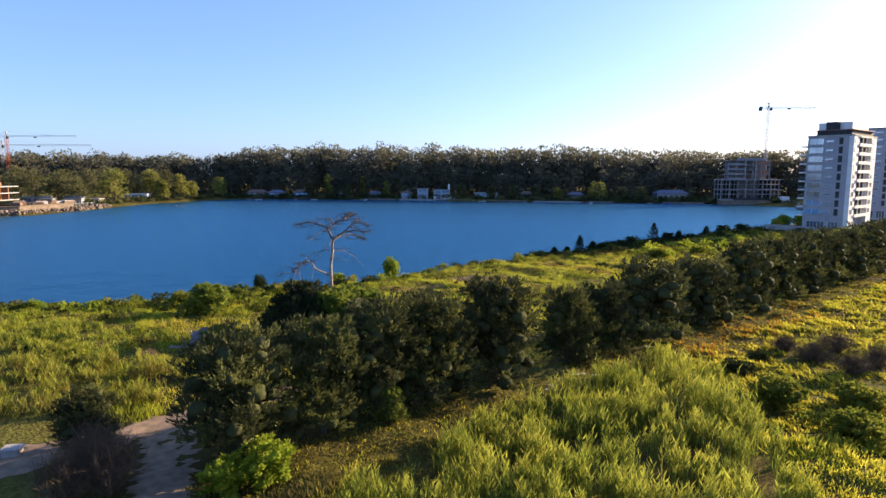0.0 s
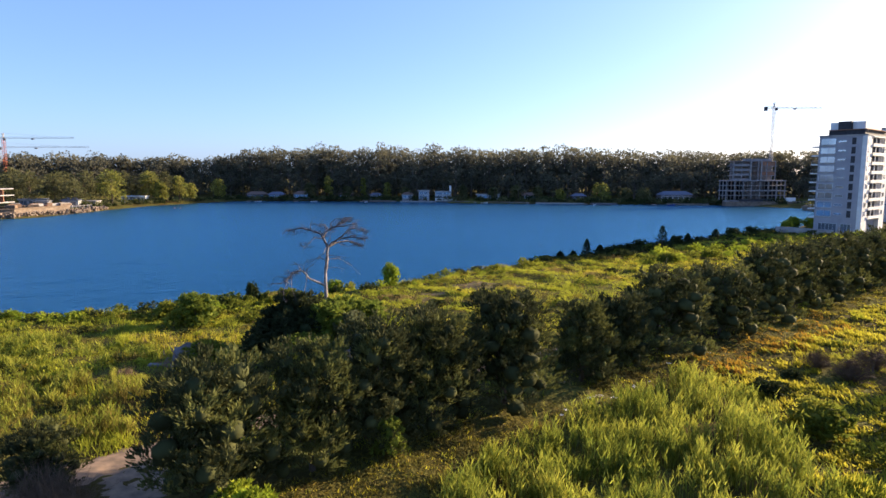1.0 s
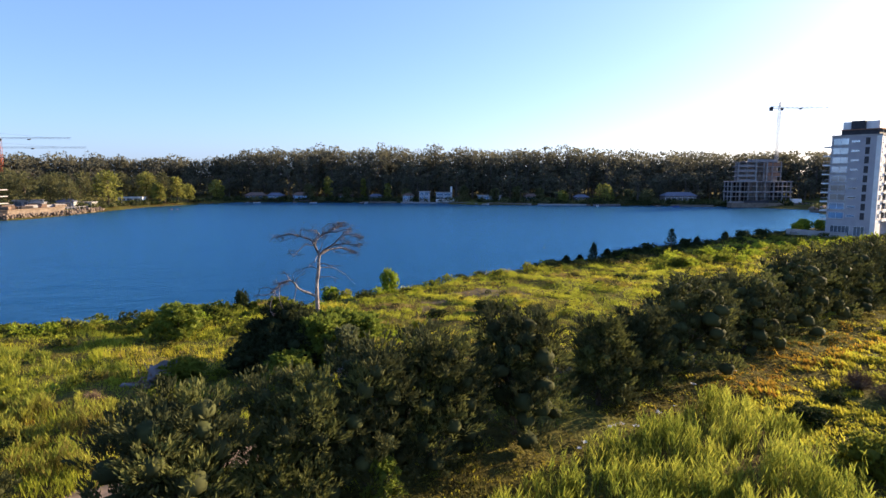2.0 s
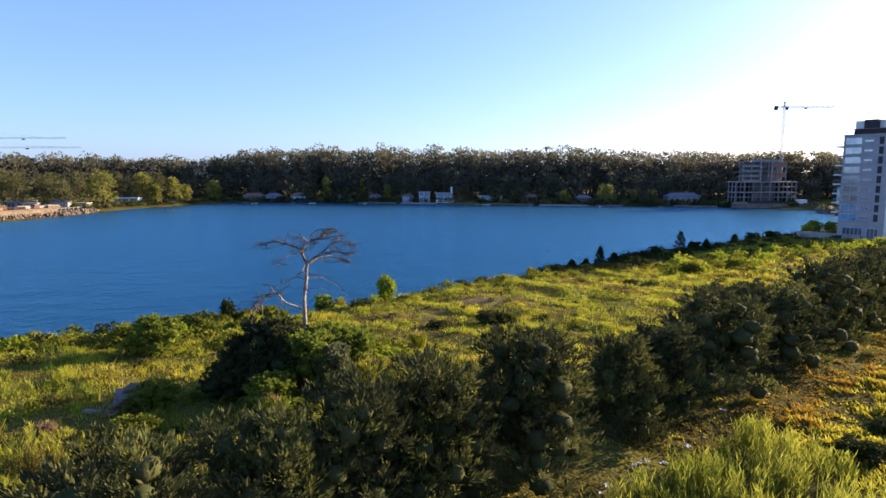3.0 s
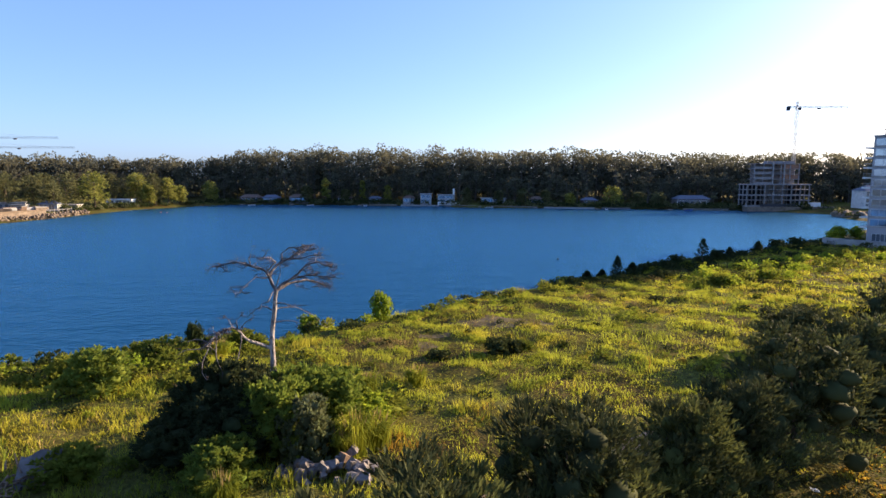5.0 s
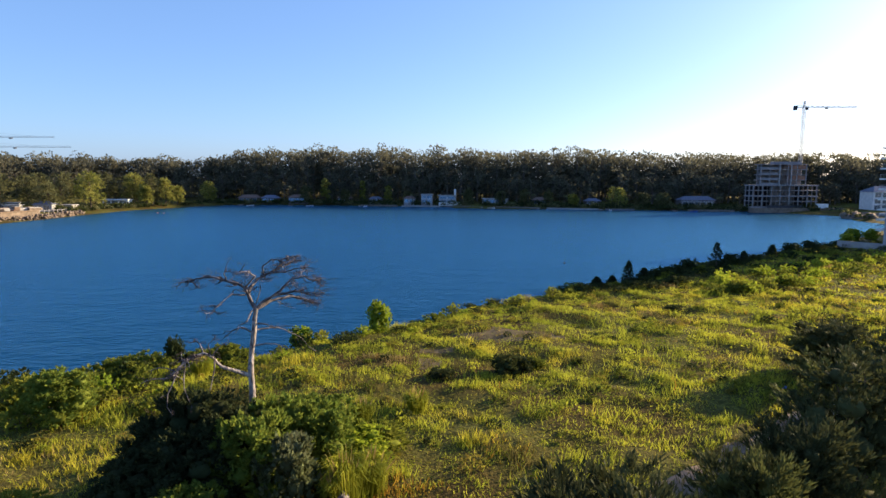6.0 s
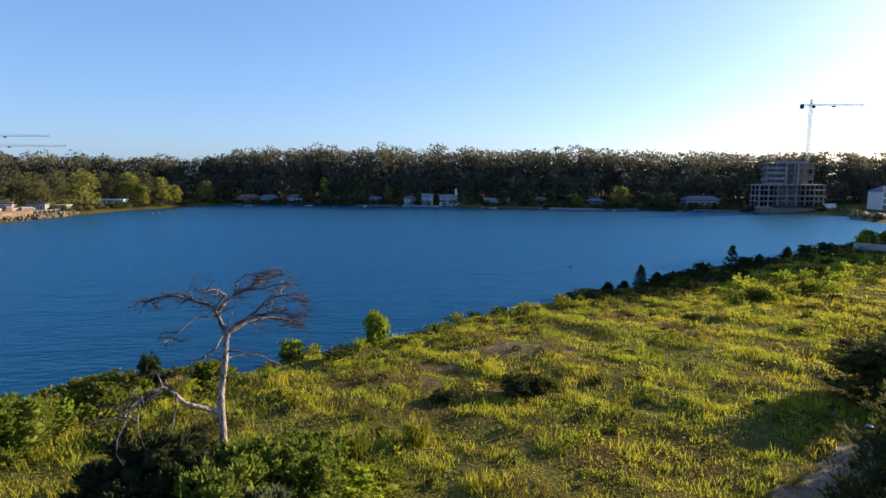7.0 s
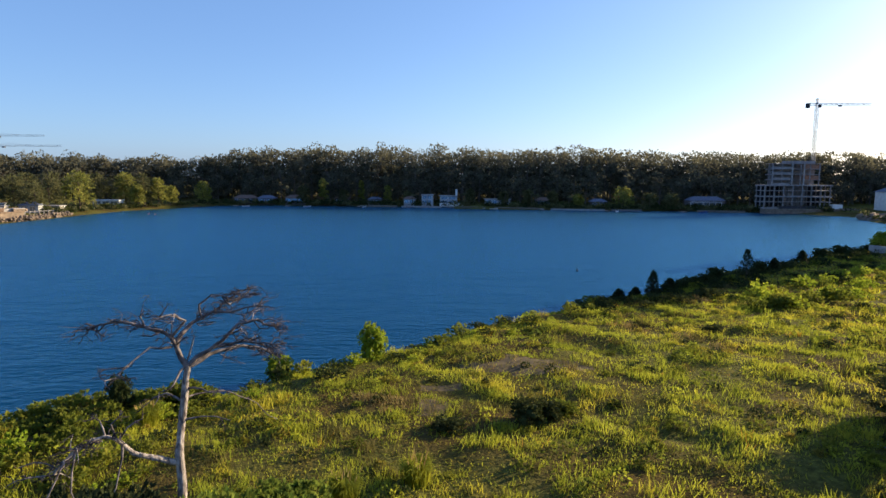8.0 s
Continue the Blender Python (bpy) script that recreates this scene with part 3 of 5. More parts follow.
# ---- apartment towers ----
def window(parent, at, w, h, axis, sign, name="window", mull=1):
    """Frame with bars standing proud of a wall, and a glass pane; axis: the wall's own direction, sign: which way it faces."""
    f, g = bmesh.new(), bmesh.new()
    t = 0.07

    def put(bm, a0, z0, a1, z1, d0, d1):
        lo, hi = sorted((sign * d0, sign * d1))
        if axis == "x":
            add_box(bm, at[0] + a0, at[1] + lo, at[2] + z0, at[0] + a1, at[1] + hi, at[2] + z1)
        else:
            add_box(bm, at[0] + lo, at[1] + a0, at[2] + z0, at[0] + hi, at[1] + a1, at[2] + z1)
    rings = []
    for d in (0.0, 0.1):
        for a0, z0, a1, z1 in ((0, 0, w, h), (t, t, w - t, h - t)):
            q4 = ((a0, z0), (a1, z0), (a1, z1), (a0, z1))
            rings.append([f.verts.new((at[0] + a, at[1] + sign * d, at[2] + z) if axis == "x" else (at[0] + sign * d, at[1] + a, at[2] + z)) for a, z in q4])
    for r0, r1 in ((0, 1), (1, 3), (3, 2), (2, 0)):
        for k in range(4):
            f.faces.new((rings[r0][k], rings[r0][(k + 1) % 4], rings[r1][(k + 1) % 4], rings[r1][k]))
    bmesh.ops.recalc_face_normals(f, faces=f.faces[:])
    put(g, t, t, w - t, h - t, 0.003, 0.03)
    ob = part(name, f, M_WINFRAME, parent)
    part("pane", g, M_GLASS, ob, "dark reflecting glass")
    for k in range(1, mull + 1):
        c = w * k / (mull + 1)
        b = bmesh.new()
        put(b, c - t / 2, t, c + t / 2, h - t, 0.033, 0.09)
        part("mullion", b, M_WINFRAME, ob)
    return ob


def tower(at, turn, L, D, floors, label, penthouse=True):
    """Local x runs along the balcony front, local y along the window front."""
    t = hold("apartment_tower", label, "apartment building", "towers beside the lake", at=at, turn=turn)
    H0, FH = 5.0, 2.8
    top = H0 + floors * FH
    # darker than the white piers: shaded front in colour, sunlit front white
    part("wall", box_bm((0, 1.3, -1, L, D, top)), M_WALL, t, "rendered wall with its shade in a grey-blue tone")
    for x0, x1 in ((0, L * 0.22), (L * 0.78, L)):
        part("pier", box_bm((x0, 0, -1, x1, 1.3, top)), M_WHITE, t, "white balcony pier")
    for k in range(floors + 1):
        z = H0 + k * FH
        part("balcony_slab", box_bm((L * 0.22, -0.35, z - 0.34, L * 0.78, 1.3, z)), M_WHITE, t)
        part("floor_band", box_bm((-0.06, D * 0.62, z - 0.1, 0, D, z + 0.28)), M_CONC, t, "pale sill band")
        if k < floors:
            part("parapet", box_bm((L * 0.22, -0.35, z, L * 0.78, -0.22, z + 0.62)), M_WHITE, t, "white balcony parapet")
            part("balcony_opening", box_bm((L * 0.24, 1.2, z + 0.05, L * 0.76, 1.297, z + 2.35)), M_DARK, t, "dark glazed balcony opening")
            for f in (0.36, 0.52, 0.64):
                part("balcony_post", box_bm((L * f, -0.2, z, L * f + 0.22, 0.05, z + FH - 0.34)), M_WHITE, t)
            for fx in (0.06, 0.84):
                window(t, (L * fx, 0, z + 0.7), 1.5, 1.5, "x", -1, mull=0)
            window(t, (0, D * 0.64, z + 0.35), D * 0.32, 1.9, "y", -1, mull=1)
            window(t, (0, D * 0.42, z + 0.95), D * 0.17, 0.62, "y", -1, mull=0)
            part("stair_window", box_bm((-0.05, D * 0.225, z + 0.25, 0.0, D * 0.31, z + 2.3)), M_DARK, t, "dark tall stair window")
            part("lake_balcony", box_bm((0.3, D, z - 0.4, L * 0.6, D + 2.2, z)), M_WHITE, t, "concrete balcony slab")
            part("balcony_railing", box_bm((0.8, D + 2.12, z + 1.0, L * 0.6, D + 2.18, z + 1.07), (0.8, D, z + 1.0, 0.86, D + 2.2, z + 1.07),
                                           *[(0.8 + j * 1.3, D + 2.13, z, 0.84 + j * 1.3, D + 2.17, z + 1.0) for j in range(8)]), M_STEEL, t)
            # wide dark sheet: door and the shade of the balcony recess in one
            part("door_and_recess_shade", box_bm((1.2, D, z + 0.05, L * 0.55, D + 0.05, z + 2.3)), M_DARK, t)
    window(t, (0, D * 0.5, 0.3), D * 0.4, 2.9, "y", -1, mull=4)
    window(t, (0, D * 0.2, 0.3), D * 0.22, 2.9, "y", -1, mull=2)
    part("roof", box_bm((-0.15, -0.15, top + 0.01, L + 0.15, D + 0.15, top + 0.45)), M_CONC, t)
    if penthouse:
        # solid dark block stands in for the shade under the terrace canopy
        part("terrace_pergola", box_bm((0.8, 1.0, top + 0.45, L - 0.6, D - 2.2, top + 1.9)), M_DARK, t, "dark block for the roof terrace's shade")
        part("terrace_canopy", box_bm((0.3, 0.4, top + 1.9, L - 0.3, D - 2.0, top + 2.1)), M_BRICK, t, "reddish brown terrace canopy")
        part("plant_room", box_bm((3.5, 1.8, top + 2.1, L - 3, 5.2, top + 4.6)), M_WHITE, t, "white roof plant room")
        part("lift_housing", box_bm((2.2, 5.2, top + 2.1, L - 6, 8.8, top + 4.7)), M_DARK, t, "dark lift housing")
        part("water_tank_room", box_bm((3.0, 8.8, top + 2.1, L - 7, 11.2, top + 4.5)), M_WHITE, t)
        part("mast_aerial", box_bm((8, 3, top + 4.6, 8.08, 3.08, top + 6.2)), M_STEEL, t)
    part("terrace_railing", box_bm((0, D - 2, top + 1.45, 0.06, D + 0.1, top + 1.52), (0, D + 0.05, top + 1.45, L * 0.5, D + 0.1, top + 1.52),
                                   *[(0, D - 2 + j * 0.7, top + 0.45, 0.05, D - 1.95 + j * 0.7, top + 1.45) for j in range(4)],
                                   *[(j * 1.2, D + 0.05, top + 0.45, j * 1.2 + 0.05, D + 0.1, top + 1.45) for j in range(8)]), M_STEEL, t)
    return t


TURN = 39.7
tower((127.2, 189.5, 1.0), TURN, 22.0, 13.0, 9, "white apartment tower with stacked balconies beside the lake")
tower((178.0, 239.0, 1.5), TURN, 16.0, 13.0, 11, "grey apartment tower behind the white one", penthouse=False)
wall = hold("boundary_wall", "low grey concrete wall at the foot of the tower", "wall", at=(109.0, 203.5, gz(112, 200)), turn=-52)
part("masonry", box_bm((0, 0, -1.5, 17, 0.25, 1.5)), M_CONC, wall)
part("coping", box_bm((-0.05, -0.06, 1.5, 17.05, 0.31, 1.62)), M_WALL, wall)


def fence(pts, label):
    e = hold("fence", label, "fence")
    rails = Heap()
    total = [0.0]
    for (x0, y0), (x1, y1) in zip(pts, pts[1:]):
        n = max(2, int(math.hypot(x1 - x0, y1 - y0) / 2.2))
        for k in range(n + 1):
            x, y = x0 + (x1 - x0) * k / n, y0 + (y1 - y0) * k / n
            z = gz(x, y)
            part("post", box_bm((x - 0.07, y - 0.07, z - 0.3, x + 0.07, y + 0.07, z + 1.35)), M_WOOD, e)
        for dz in (0.5, 0.9, 1.25):
            rails.add(*tube([(x0, y0, gz(x0, y0) + dz), (x1, y1, gz(x1, y1) + dz)], [0.05, 0.05], 4))
    child("rail", rails.mesh("rail", [M_WOOD]), e)


fence([(86, 192.5), (91, 196.5), (96, 200), (101.5, 203.5), (107, 206)], "weathered post and rail fence near the shore")


# ---- unfinished concrete building on the far shore ----
def frame_building(at):
    t = hold("concrete_frame_building", "unfinished grey concrete frame building on the far shore", "building", at=at)
    W, D = 40.0, 11.0
    for k in range(5):
        z = 0.9 + k * 3.3
        thick = 0.7 if k in (0, 2, 4) else 0.35
        part("slab", box_bm((0, 0, z - thick, W, D, z)), M_RAWCONC, t)
        if k < 4:
            for j in range(8):
                for y in (0.4, 5.2, 10.0):
                    part("column", box_bm((0.3 + j * 5.5, y, z, 0.85 + j * 5.5, y + 0.55, z + 3.3 - 0.3)), M_RAWCONC, t)
    part("core_wall", box_bm((15, 6.5, 0.9, 28, 10, 14.1)), M_RAWCONC, t)
    part("back_wall", box_bm((1, 10.7, 0.9, 39, 10.95, 14.1)), M_DARK, t)
    for k in range(5):
        z = 14.1 + k * 3.15
        if k:
            part("slab", box_bm((5, 2, z - 0.35, 33.5, 10, z)), M_RAWCONC, t)
        if k < 4:
            for j in range(6):
                part("column", box_bm((5.2 + j * 5.5, 2.3, z, 5.75 + j * 5.5, 2.85, z + 2.8)), M_RAWCONC, t)
            part("infill_wall", box_bm((5.5, 7.5, z, 33, 7.75, z + 2.8)), M_RAWCONC, t)
            part("parapet", box_bm((5, 2, z, 16, 2.14, z + 1.1)), M_RAWCONC, t)
            if k == 1 or k == 3:
                part("infill_wall", box_bm((23.5, 2.6, z, 33, 2.8, z + 2.3)), M_BRICK, t)
    part("roof_core", box_bm((14, 4, 26.7, 31, 9, 28.2)), M_RAWCONC, t)
    part("fin", box_bm((16.2, 1.6, 14.1, 17.0, 2.0, 27.5)), M_CONC, t)
    part("fin", box_bm((23.2, 1.6, 14.1, 24.0, 2.0, 27.5)), M_CONC, t)
    part("quay", box_bm((-2, -6, -3.6, W + 14, 0, 0.2)), M_STONE, t, "stone quay below the building")
    part("site_hoarding", box_bm((8, -2, 0.2, 30, -1.8, 1.8)), M_DARK, t)
    part("site_hut", box_bm((W - 2, -4, 0.2, W + 4, -1.5, 2.8)), M_WHITE, t)


frame_building((185, 404.0, 1.6))


def lattice(heap, a, b, w, step, thick=0.13):
    """Four chords and zigzag bracing between a and b."""
    a, b = Vector(a), Vector(b)
    d = (b - a).normalized()
    u = d.cross(Vector((0, 0, 1))) if abs(d.z) < 0.9 else Vector((1, 0, 0))
    u.normalize()
    v = d.cross(u)
    c = [(u * sx + v * sy) * w / 2 for sx, sy in ((-1, -1), (1, -1), (1, 1), (-1, 1))]
    for o in c:
        heap.add(*tube([a + o, b + o], [thick, thick], 4))
    n = max(1, int((b - a).length / step))
    for k in range(n):
        p, q2 = a + (b - a) * k / n, a + (b - a) * (k + 1) / n
        for j in range(4):
            heap.add(*tube([p + c[j], q2 + c[(j + 1) % 4]], [thick * 0.6] * 2, 3))


def crane(at, height, jib, back, turn, mat, label, low=None, w=1.5, fine=0.12):
    e = hold("tower_crane", label, "crane", "tower cranes", at=at, turn=turn)
    h = Heap()
    lattice(h, (0, 0, 0), (0, 0, height), w, 2.6, 0.14)
    child("mast", h.mesh("mast", [low or mat]), e)
    h = Heap()
    lattice(h, (0, 0, height), (jib, 0, height), 0.9, 3.2, fine)
    child("jib", h.mesh("jib", [mat]), e)
    h = Heap()
    lattice(h, (0, 0, height), (-back, 0, height), 1.1, 3.2, fine)
    child("counter_jib", h.mesh("counter_jib", [mat]), e)
    part("counterweight", box_bm((-back, -0.9, height - 2.2, -back + 1.7, 0.9, height + 0.3)), M_DARK, e, "dark concrete counterweight")
    part("cab", box_bm((0.6, -1.4, height - 2.0, 1.9, -0.2, height - 0.3)), M_DARK, e)
    h = Heap()
    lattice(h, (0, 0, height), (0, 0, height + 3.5), 0.8, 1.5)
    child("apex", h.mesh("apex", [mat]), e)
    h = Heap()
    for x in (jib * 0.7, -back * 0.85):
        h.add(*tube([(0, 0, height + 3.4), (x, 0, height + 0.5)], [0.05, 0.05], 3))
    child("tie_rod", h.mesh("tie_rod", [mat]), e)
    part("trolley", box_bm((jib * 0.4, -0.7, height - 1.3, jib * 0.4 + 1.6, 0.7, height - 0.5)), M_DARK, e)
    return e


crane((224, 424, 2), 62.5, 33, 6.5, 0, M_STEEL, "pale grey tower crane over the unfinished building")
crane((-318, 446, 3), 42.7, 51, 7, 0, M_STEEL, "red-masted tower crane behind the building site", low=M_RED, w=1.7, fine=0.06)
crane((-326, 452, 3), 36.4, 66, 7, 0, M_STEEL, "distant grey tower crane with a long jib", fine=0.06)


# ---- building site on the near end of the peninsula ----
site = hold("building_site", "raw concrete and brick shell on a site platform", "building", at=(-228, 300, 1))
for z in (4.6, 8.0, 11.2):
    part("slab", box_bm((-20, -9, z, 12.5, 8, z + 0.45)), M_CONC, site)
for j in range(7):
    part("column", box_bm((-18 + j * 4.9, -8.6, 5.05, -17.4 + j * 4.9, -8.0, 11.2)), M_BRICK, site)
part("brick_wall", box_bm((-19, 1, 5.05, 12, 1.4, 11.2)), M_BRICK, site)
part("brick_wall", box_bm((-19, -7.5, 5.05, 4, -7.2, 8.0)), M_BRICK, site)
part("roof_shed", box_bm((-16, -5, 11.65, 6, 5, 13.4)), M_BRICK, site)
hoist = hold("hoist_mast", "orange lattice hoist mast at the building site", "hoist", at=(-216.5, 295, 5.3))
h = Heap()
lattice(h, (0, 0, 0), (0, 0, 25), 1.4, 1.8, 0.12)
child("lattice_mast", h.mesh("lattice_mast", [M_ORANGE]), hoist)
part("hoist_cage", box_bm((-0.9, -1.8, 3, 0.9, -0.8, 5.6)), M_ORANGE, hoist)

# site platform behind its retaining wall, along the bank
LEDGE = [(-262, 272), (-218, 281), (-204, 291), (-198, 324)]
for (x0, y0), (x1, y1) in zip(LEDGE, LEDGE[1:]):
    L = math.hypot(x1 - x0, y1 - y0)
    e = hold("retaining_wall", "pale retaining wall of the building platform", "retaining wall", "platform walls", at=(x0, y0, 0), turn=math.degrees(math.atan2(y1 - y0, x1 - x0)))
    part("masonry", box_bm((0, 0, -1, L, 0.8, 3.0)), M_STONE, e)
    part("coping", box_bm((-0.2, -0.5, 3.004, L + 0.2, 1.2, 3.35)), M_SAND, e, "pale sandy coping slab")
    part("platform", box_bm((0.1, 0.81, -1, L - 0.1, 26, 3.2)), M_BARE, e, "sandy building platform")
w = np.random.default_rng(41)
for k in range(16):
    s = w.random()
    x, y = -212 + 13 * s + w.normal(), 291 + 36 * s + 4 * w.random()
    e = hold("site_stack", "stack of building material on the platform", "building material", "site stacks", at=(x - 6 * w.random(), y, 3.2), turn=w.random() * 90)
    a, b, c = 1 + 2 * w.random(), 0.8 + w.random(), 0.6 + 1.2 * w.random()
    part("pallet_load", box_bm((-a, -b, 0, a, b, c), bevel=0.06), (M_CONC, M_WOOD, M_STONE, M_BRICK)[k % 4], e)
    part("cover", box_bm((-a * 0.9, -b * 0.9, c + 0.004, a * 0.9, b * 0.9, c + 0.25)), (M_STONE, M_CONC, M_WOOD)[k % 3], e)


# ---- houses on the far shore ----
def house(x, y, w, d, h, label, flat=True, wall=M_SHADEPLASTER, roof=M_ROOF, storeys=1, turn=0.0):
    e = hold("house", label, "house", "houses on the far shore", at=(x, y, gz(x, y + 3)), turn=turn)
    part("wall", box_bm((0, 0, -1.5, w, d, h)), wall, e)
    if flat:
        part("roof", box_bm((-0.5, -0.8, h, w + 0.5, d + 0.5, h + 0.4)), wall, e)
    else:
        bm = bmesh.new()
        o, rise = 0.7, d * 0.28
        pts = [(-o, -o, h), (w + o, -o, h), (w + o, d + o, h), (-o, d + o, h), (d * 0.35, d / 2, h + rise), (w - d * 0.35, d / 2, h + rise)]
        vs = [bm.verts.new(p) for p in pts]
        for f in ((0, 1, 5, 4), (2, 3, 4, 5), (1, 2, 5), (3, 0, 4), (3, 2, 1, 0)):
            bm.faces.new([vs[i] for i in f])
        part("roof", bm, roof, e, "dark hipped roof")
    n = max(2, int(w / 4.2))
    for s in range(storeys):
        for k in range(n):
            window(e, (0.8 + k * (w - 1) / n, 0, 0.5 + s * h / storeys), (w - 1) / n - 1.0, h / storeys - 1.0, "x", -1, mull=1)
    return e


white = house(-7, 463, 12, 8, 5.4, "white two-storey lakeside house with a chimney", storeys=2)
part("chimney", box_bm((10.8, 2, 0, 12.2, 4, 10)), M_WHITE, white)
part("terrace_wall", box_bm((0, -6, -1.5, 16, -5.6, 1.0)), M_WHITE, white)
house(-19.5, 462, 8, 7, 6.4, "white cube house among dark trees", storeys=2)
house(-32, 464, 8, 7, 3.2, "small pale house under dark trees", flat=False, roof=M_TILEROOF)
house(24, 456, 17, 8, 3.4, "long low pale house by the water", roof=M_TILEROOF)
# dark grey wall: the shade on this house put into its colour
house(152, 430, 22, 9, 4.4, "low lakeside house with a blue-grey roof", flat=False, wall=M_SHEET)
pav = hold("pavilion", "open white pavilion with slim posts", "pavilion", at=(150, 424, gz(152, 426)))
part("roof", box_bm((0, 0, 3.2, 20, 4, 3.5)), M_CONC, pav)
for k in range(6):
    part("post", box_bm((0.2 + k * 3.85, 0.2, -0.5, 0.45 + k * 3.85, 0.45, 3.2)), M_WHITE, pav)
# dark wall colours carry the shade that lies on these houses
house(-156, 481, 15, 8, 3.2, "low brown house in the shade of the wood", flat=False, wall=M_UMBER, roof=M_TILEROOF)
house(-138, 478, 12, 8, 3.0, "low house with walls darkened for the shade of the wood", flat=False, wall=M_UMBER, roof=M_ROOF)
house(-118, 478, 14, 8, 3.2, "long dark house under tall trees", flat=False, wall=M_SHEET, roof=M_TILEROOF)
house(-82, 478, 10, 7, 3.0, "small dark lakeside cabin", flat=False, wall=M_UMBER, roof=M_TILEROOF)
house(-58, 474, 9, 6, 3.0, "small grey cabin under the trees", flat=False, wall=M_SHEET, roof=M_ROOF)
house(58, 450, 12, 7, 3.2, "low shaded house behind garden trees", flat=False, wall=M_SHEET, roof=M_TILEROOF)
house(92, 440, 10, 7, 3.0, "small shaded house behind garden trees", flat=False, wall=M_UMBER, roof=M_ROOF)
house(-216, 409, 16, 5, 3.8, "white single-storey boathouse on the peninsula", wall=M_WHITE)
house(-228, 341, 7, 5, 3.4, "grey shed behind the lake bank", wall=M_CONC, turn=15)
house(-219, 350, 9, 6, 3.6, "pale low house behind the lake bank", flat=False, turn=10)
house(-213, 362, 7, 5, 3.2, "small grey hut near the peninsula tip", wall=M_CONC)
rail = hold("post_fence", "row of pale posts with a rail on the bank", "fence", at=(-207, 337, gz(-207, 337)), turn=70)
for k in range(8):
    part("post", box_bm((k * 2.4, 0, -0.4, k * 2.4 + 0.3, 0.3, 1.9), bevel=0.03), M_CONC, rail)
part("rail", box_bm((0.1, 0.304, 1.3, 17, 0.4, 1.55)), M_CONC, rail)
house(-240, 345, 14, 7, 4.2, "white site office on the peninsula", turn=30)
house(250, 392, 24, 12, 11, "large white gabled house on the eastern shore", flat=False, wall=M_WHITE, storeys=3)
house(282, 372, 20, 12, 8, "pale house beside the eastern shore", flat=False, storeys=2)


# low walls that hold the lawns of the far gardens
for k, (x0, y0, x1, y1) in enumerate(((-62, 461.5, -36, 456.5), (-33, 456, -6, 451), (-2, 450.4, 24, 442), (28, 440.5, 60, 430.5), (64, 429, 96, 420.5), (100, 419.5, 118, 417.5), (150, 413, 176, 406.5))):
    e = hold("garden_wall", "low pale garden wall along the far water edge", "wall", "garden walls on the far shore", at=(x0, y0 + 0.6, WATER_Z), turn=math.degrees(math.atan2(y1 - y0, x1 - x0)))
    L = math.hypot(x1 - x0, y1 - y0)
    part("masonry", box_bm((0, 0, -0.8, L, 0.5, 0.9)), (M_STONE, M_CONC, M_SHEET)[k % 3], e)
    part("coping", box_bm((-0.05, -0.1, 0.904, L + 0.05, 0.6, 1.04)), M_CONC, e, "pale coping")


def palm(x, y, h, seed):
    """A garden palm: ringed stem and a head of arching fronds."""
    w = np.random.default_rng(seed)
    e = hold("palm", "slim garden palm on the far bank", "palm", "palms on the far shore", at=(x, y, gz(x, y) - 0.1))
    stem, head = Heap(), Heap()
    stem.add(*tube([(0, 0, 0), (0.15, 0, h * 0.5), (0.05, 0.1, h)], [0.3, 0.22, 0.2], 7))
    for k in range(22):
        a, up = k * 2.4, 0.2 + 0.9 * w.random()
        way = np.array([math.cos(a), math.sin(a), 0])
        mid, tip = np.array([0, 0, h]) + way * 1.3 + [0, 0, up], np.array([0, 0, h]) + way * 2.6 + [0, 0, up - 1.1]
        side = np.array([-way[1], way[0], 0]) * 0.3
        head.add(np.array([[0, 0, h], mid + side, tip, mid - side]), [(0, 1, 2, 3)])
    child("trunk", stem.mesh("trunk", [M_BARK]), e)
    child("fronds", head.mesh("fronds", [M_BROADLEAF]), e)


for k, (x, y, h) in enumerate(((54, 447, 8), (57.5, 448, 6.5), (37, 452, 8.5), (10, 458, 7), (-26, 462, 6.5), (172, 420, 6), (78, 438, 6))):
    palm(x, y, h, 700 + k)


def boulders(name, n, place, size, mat, label, seed, category="stones", kind="stuff"):
    q = np.random.default_rng(seed)
    heap = Heap()
    ico = [(-1, -1, -1), (1, -1, -1), (1, 1, -1), (-1, 1, -1), (-1, -1, 1), (1, -1, 1), (1, 1, 1), (-1, 1, 1)]
    faces = [(3, 2, 1, 0), (4, 5, 6, 7), (0, 1, 5, 4), (1, 2, 6, 5), (2, 3, 7, 6), (3, 0, 4, 7)]
    for k in range(n):
        x, y, z = place(q)
        s = size * (0.5 + q.random()) * np.array([1, 0.8 + 0.3 * q.random(), 0.6 + 0.3 * q.random()])
        V = np.array(ico) * s * (0.75 + 0.4 * q.random((8, 1)))
        rot = np.array(Euler(q.random(3) * 6).to_matrix())
        heap.add(V @ rot.T + [x, y, z], faces)
    return tagged(new(name, heap.mesh(name, [mat])), label, category, kind=kind)


def bank(q):
    k = q.random() * 4.2
    pts = [(-300, 266), (-214, 276), (-200, 285), (-193, 320), (-195, 352), (-196, 360)]
    i = int(k)
    a, b = np.array(pts[i]), np.array(pts[i + 1])
    p = a + (b - a) * (k - i) + [-3 * q.random(), 2 * q.random()]
    return p[0] - 1.5 * q.random(), p[1] + 0.5, -1.1 + 2.4 * q.random() ** 1.3


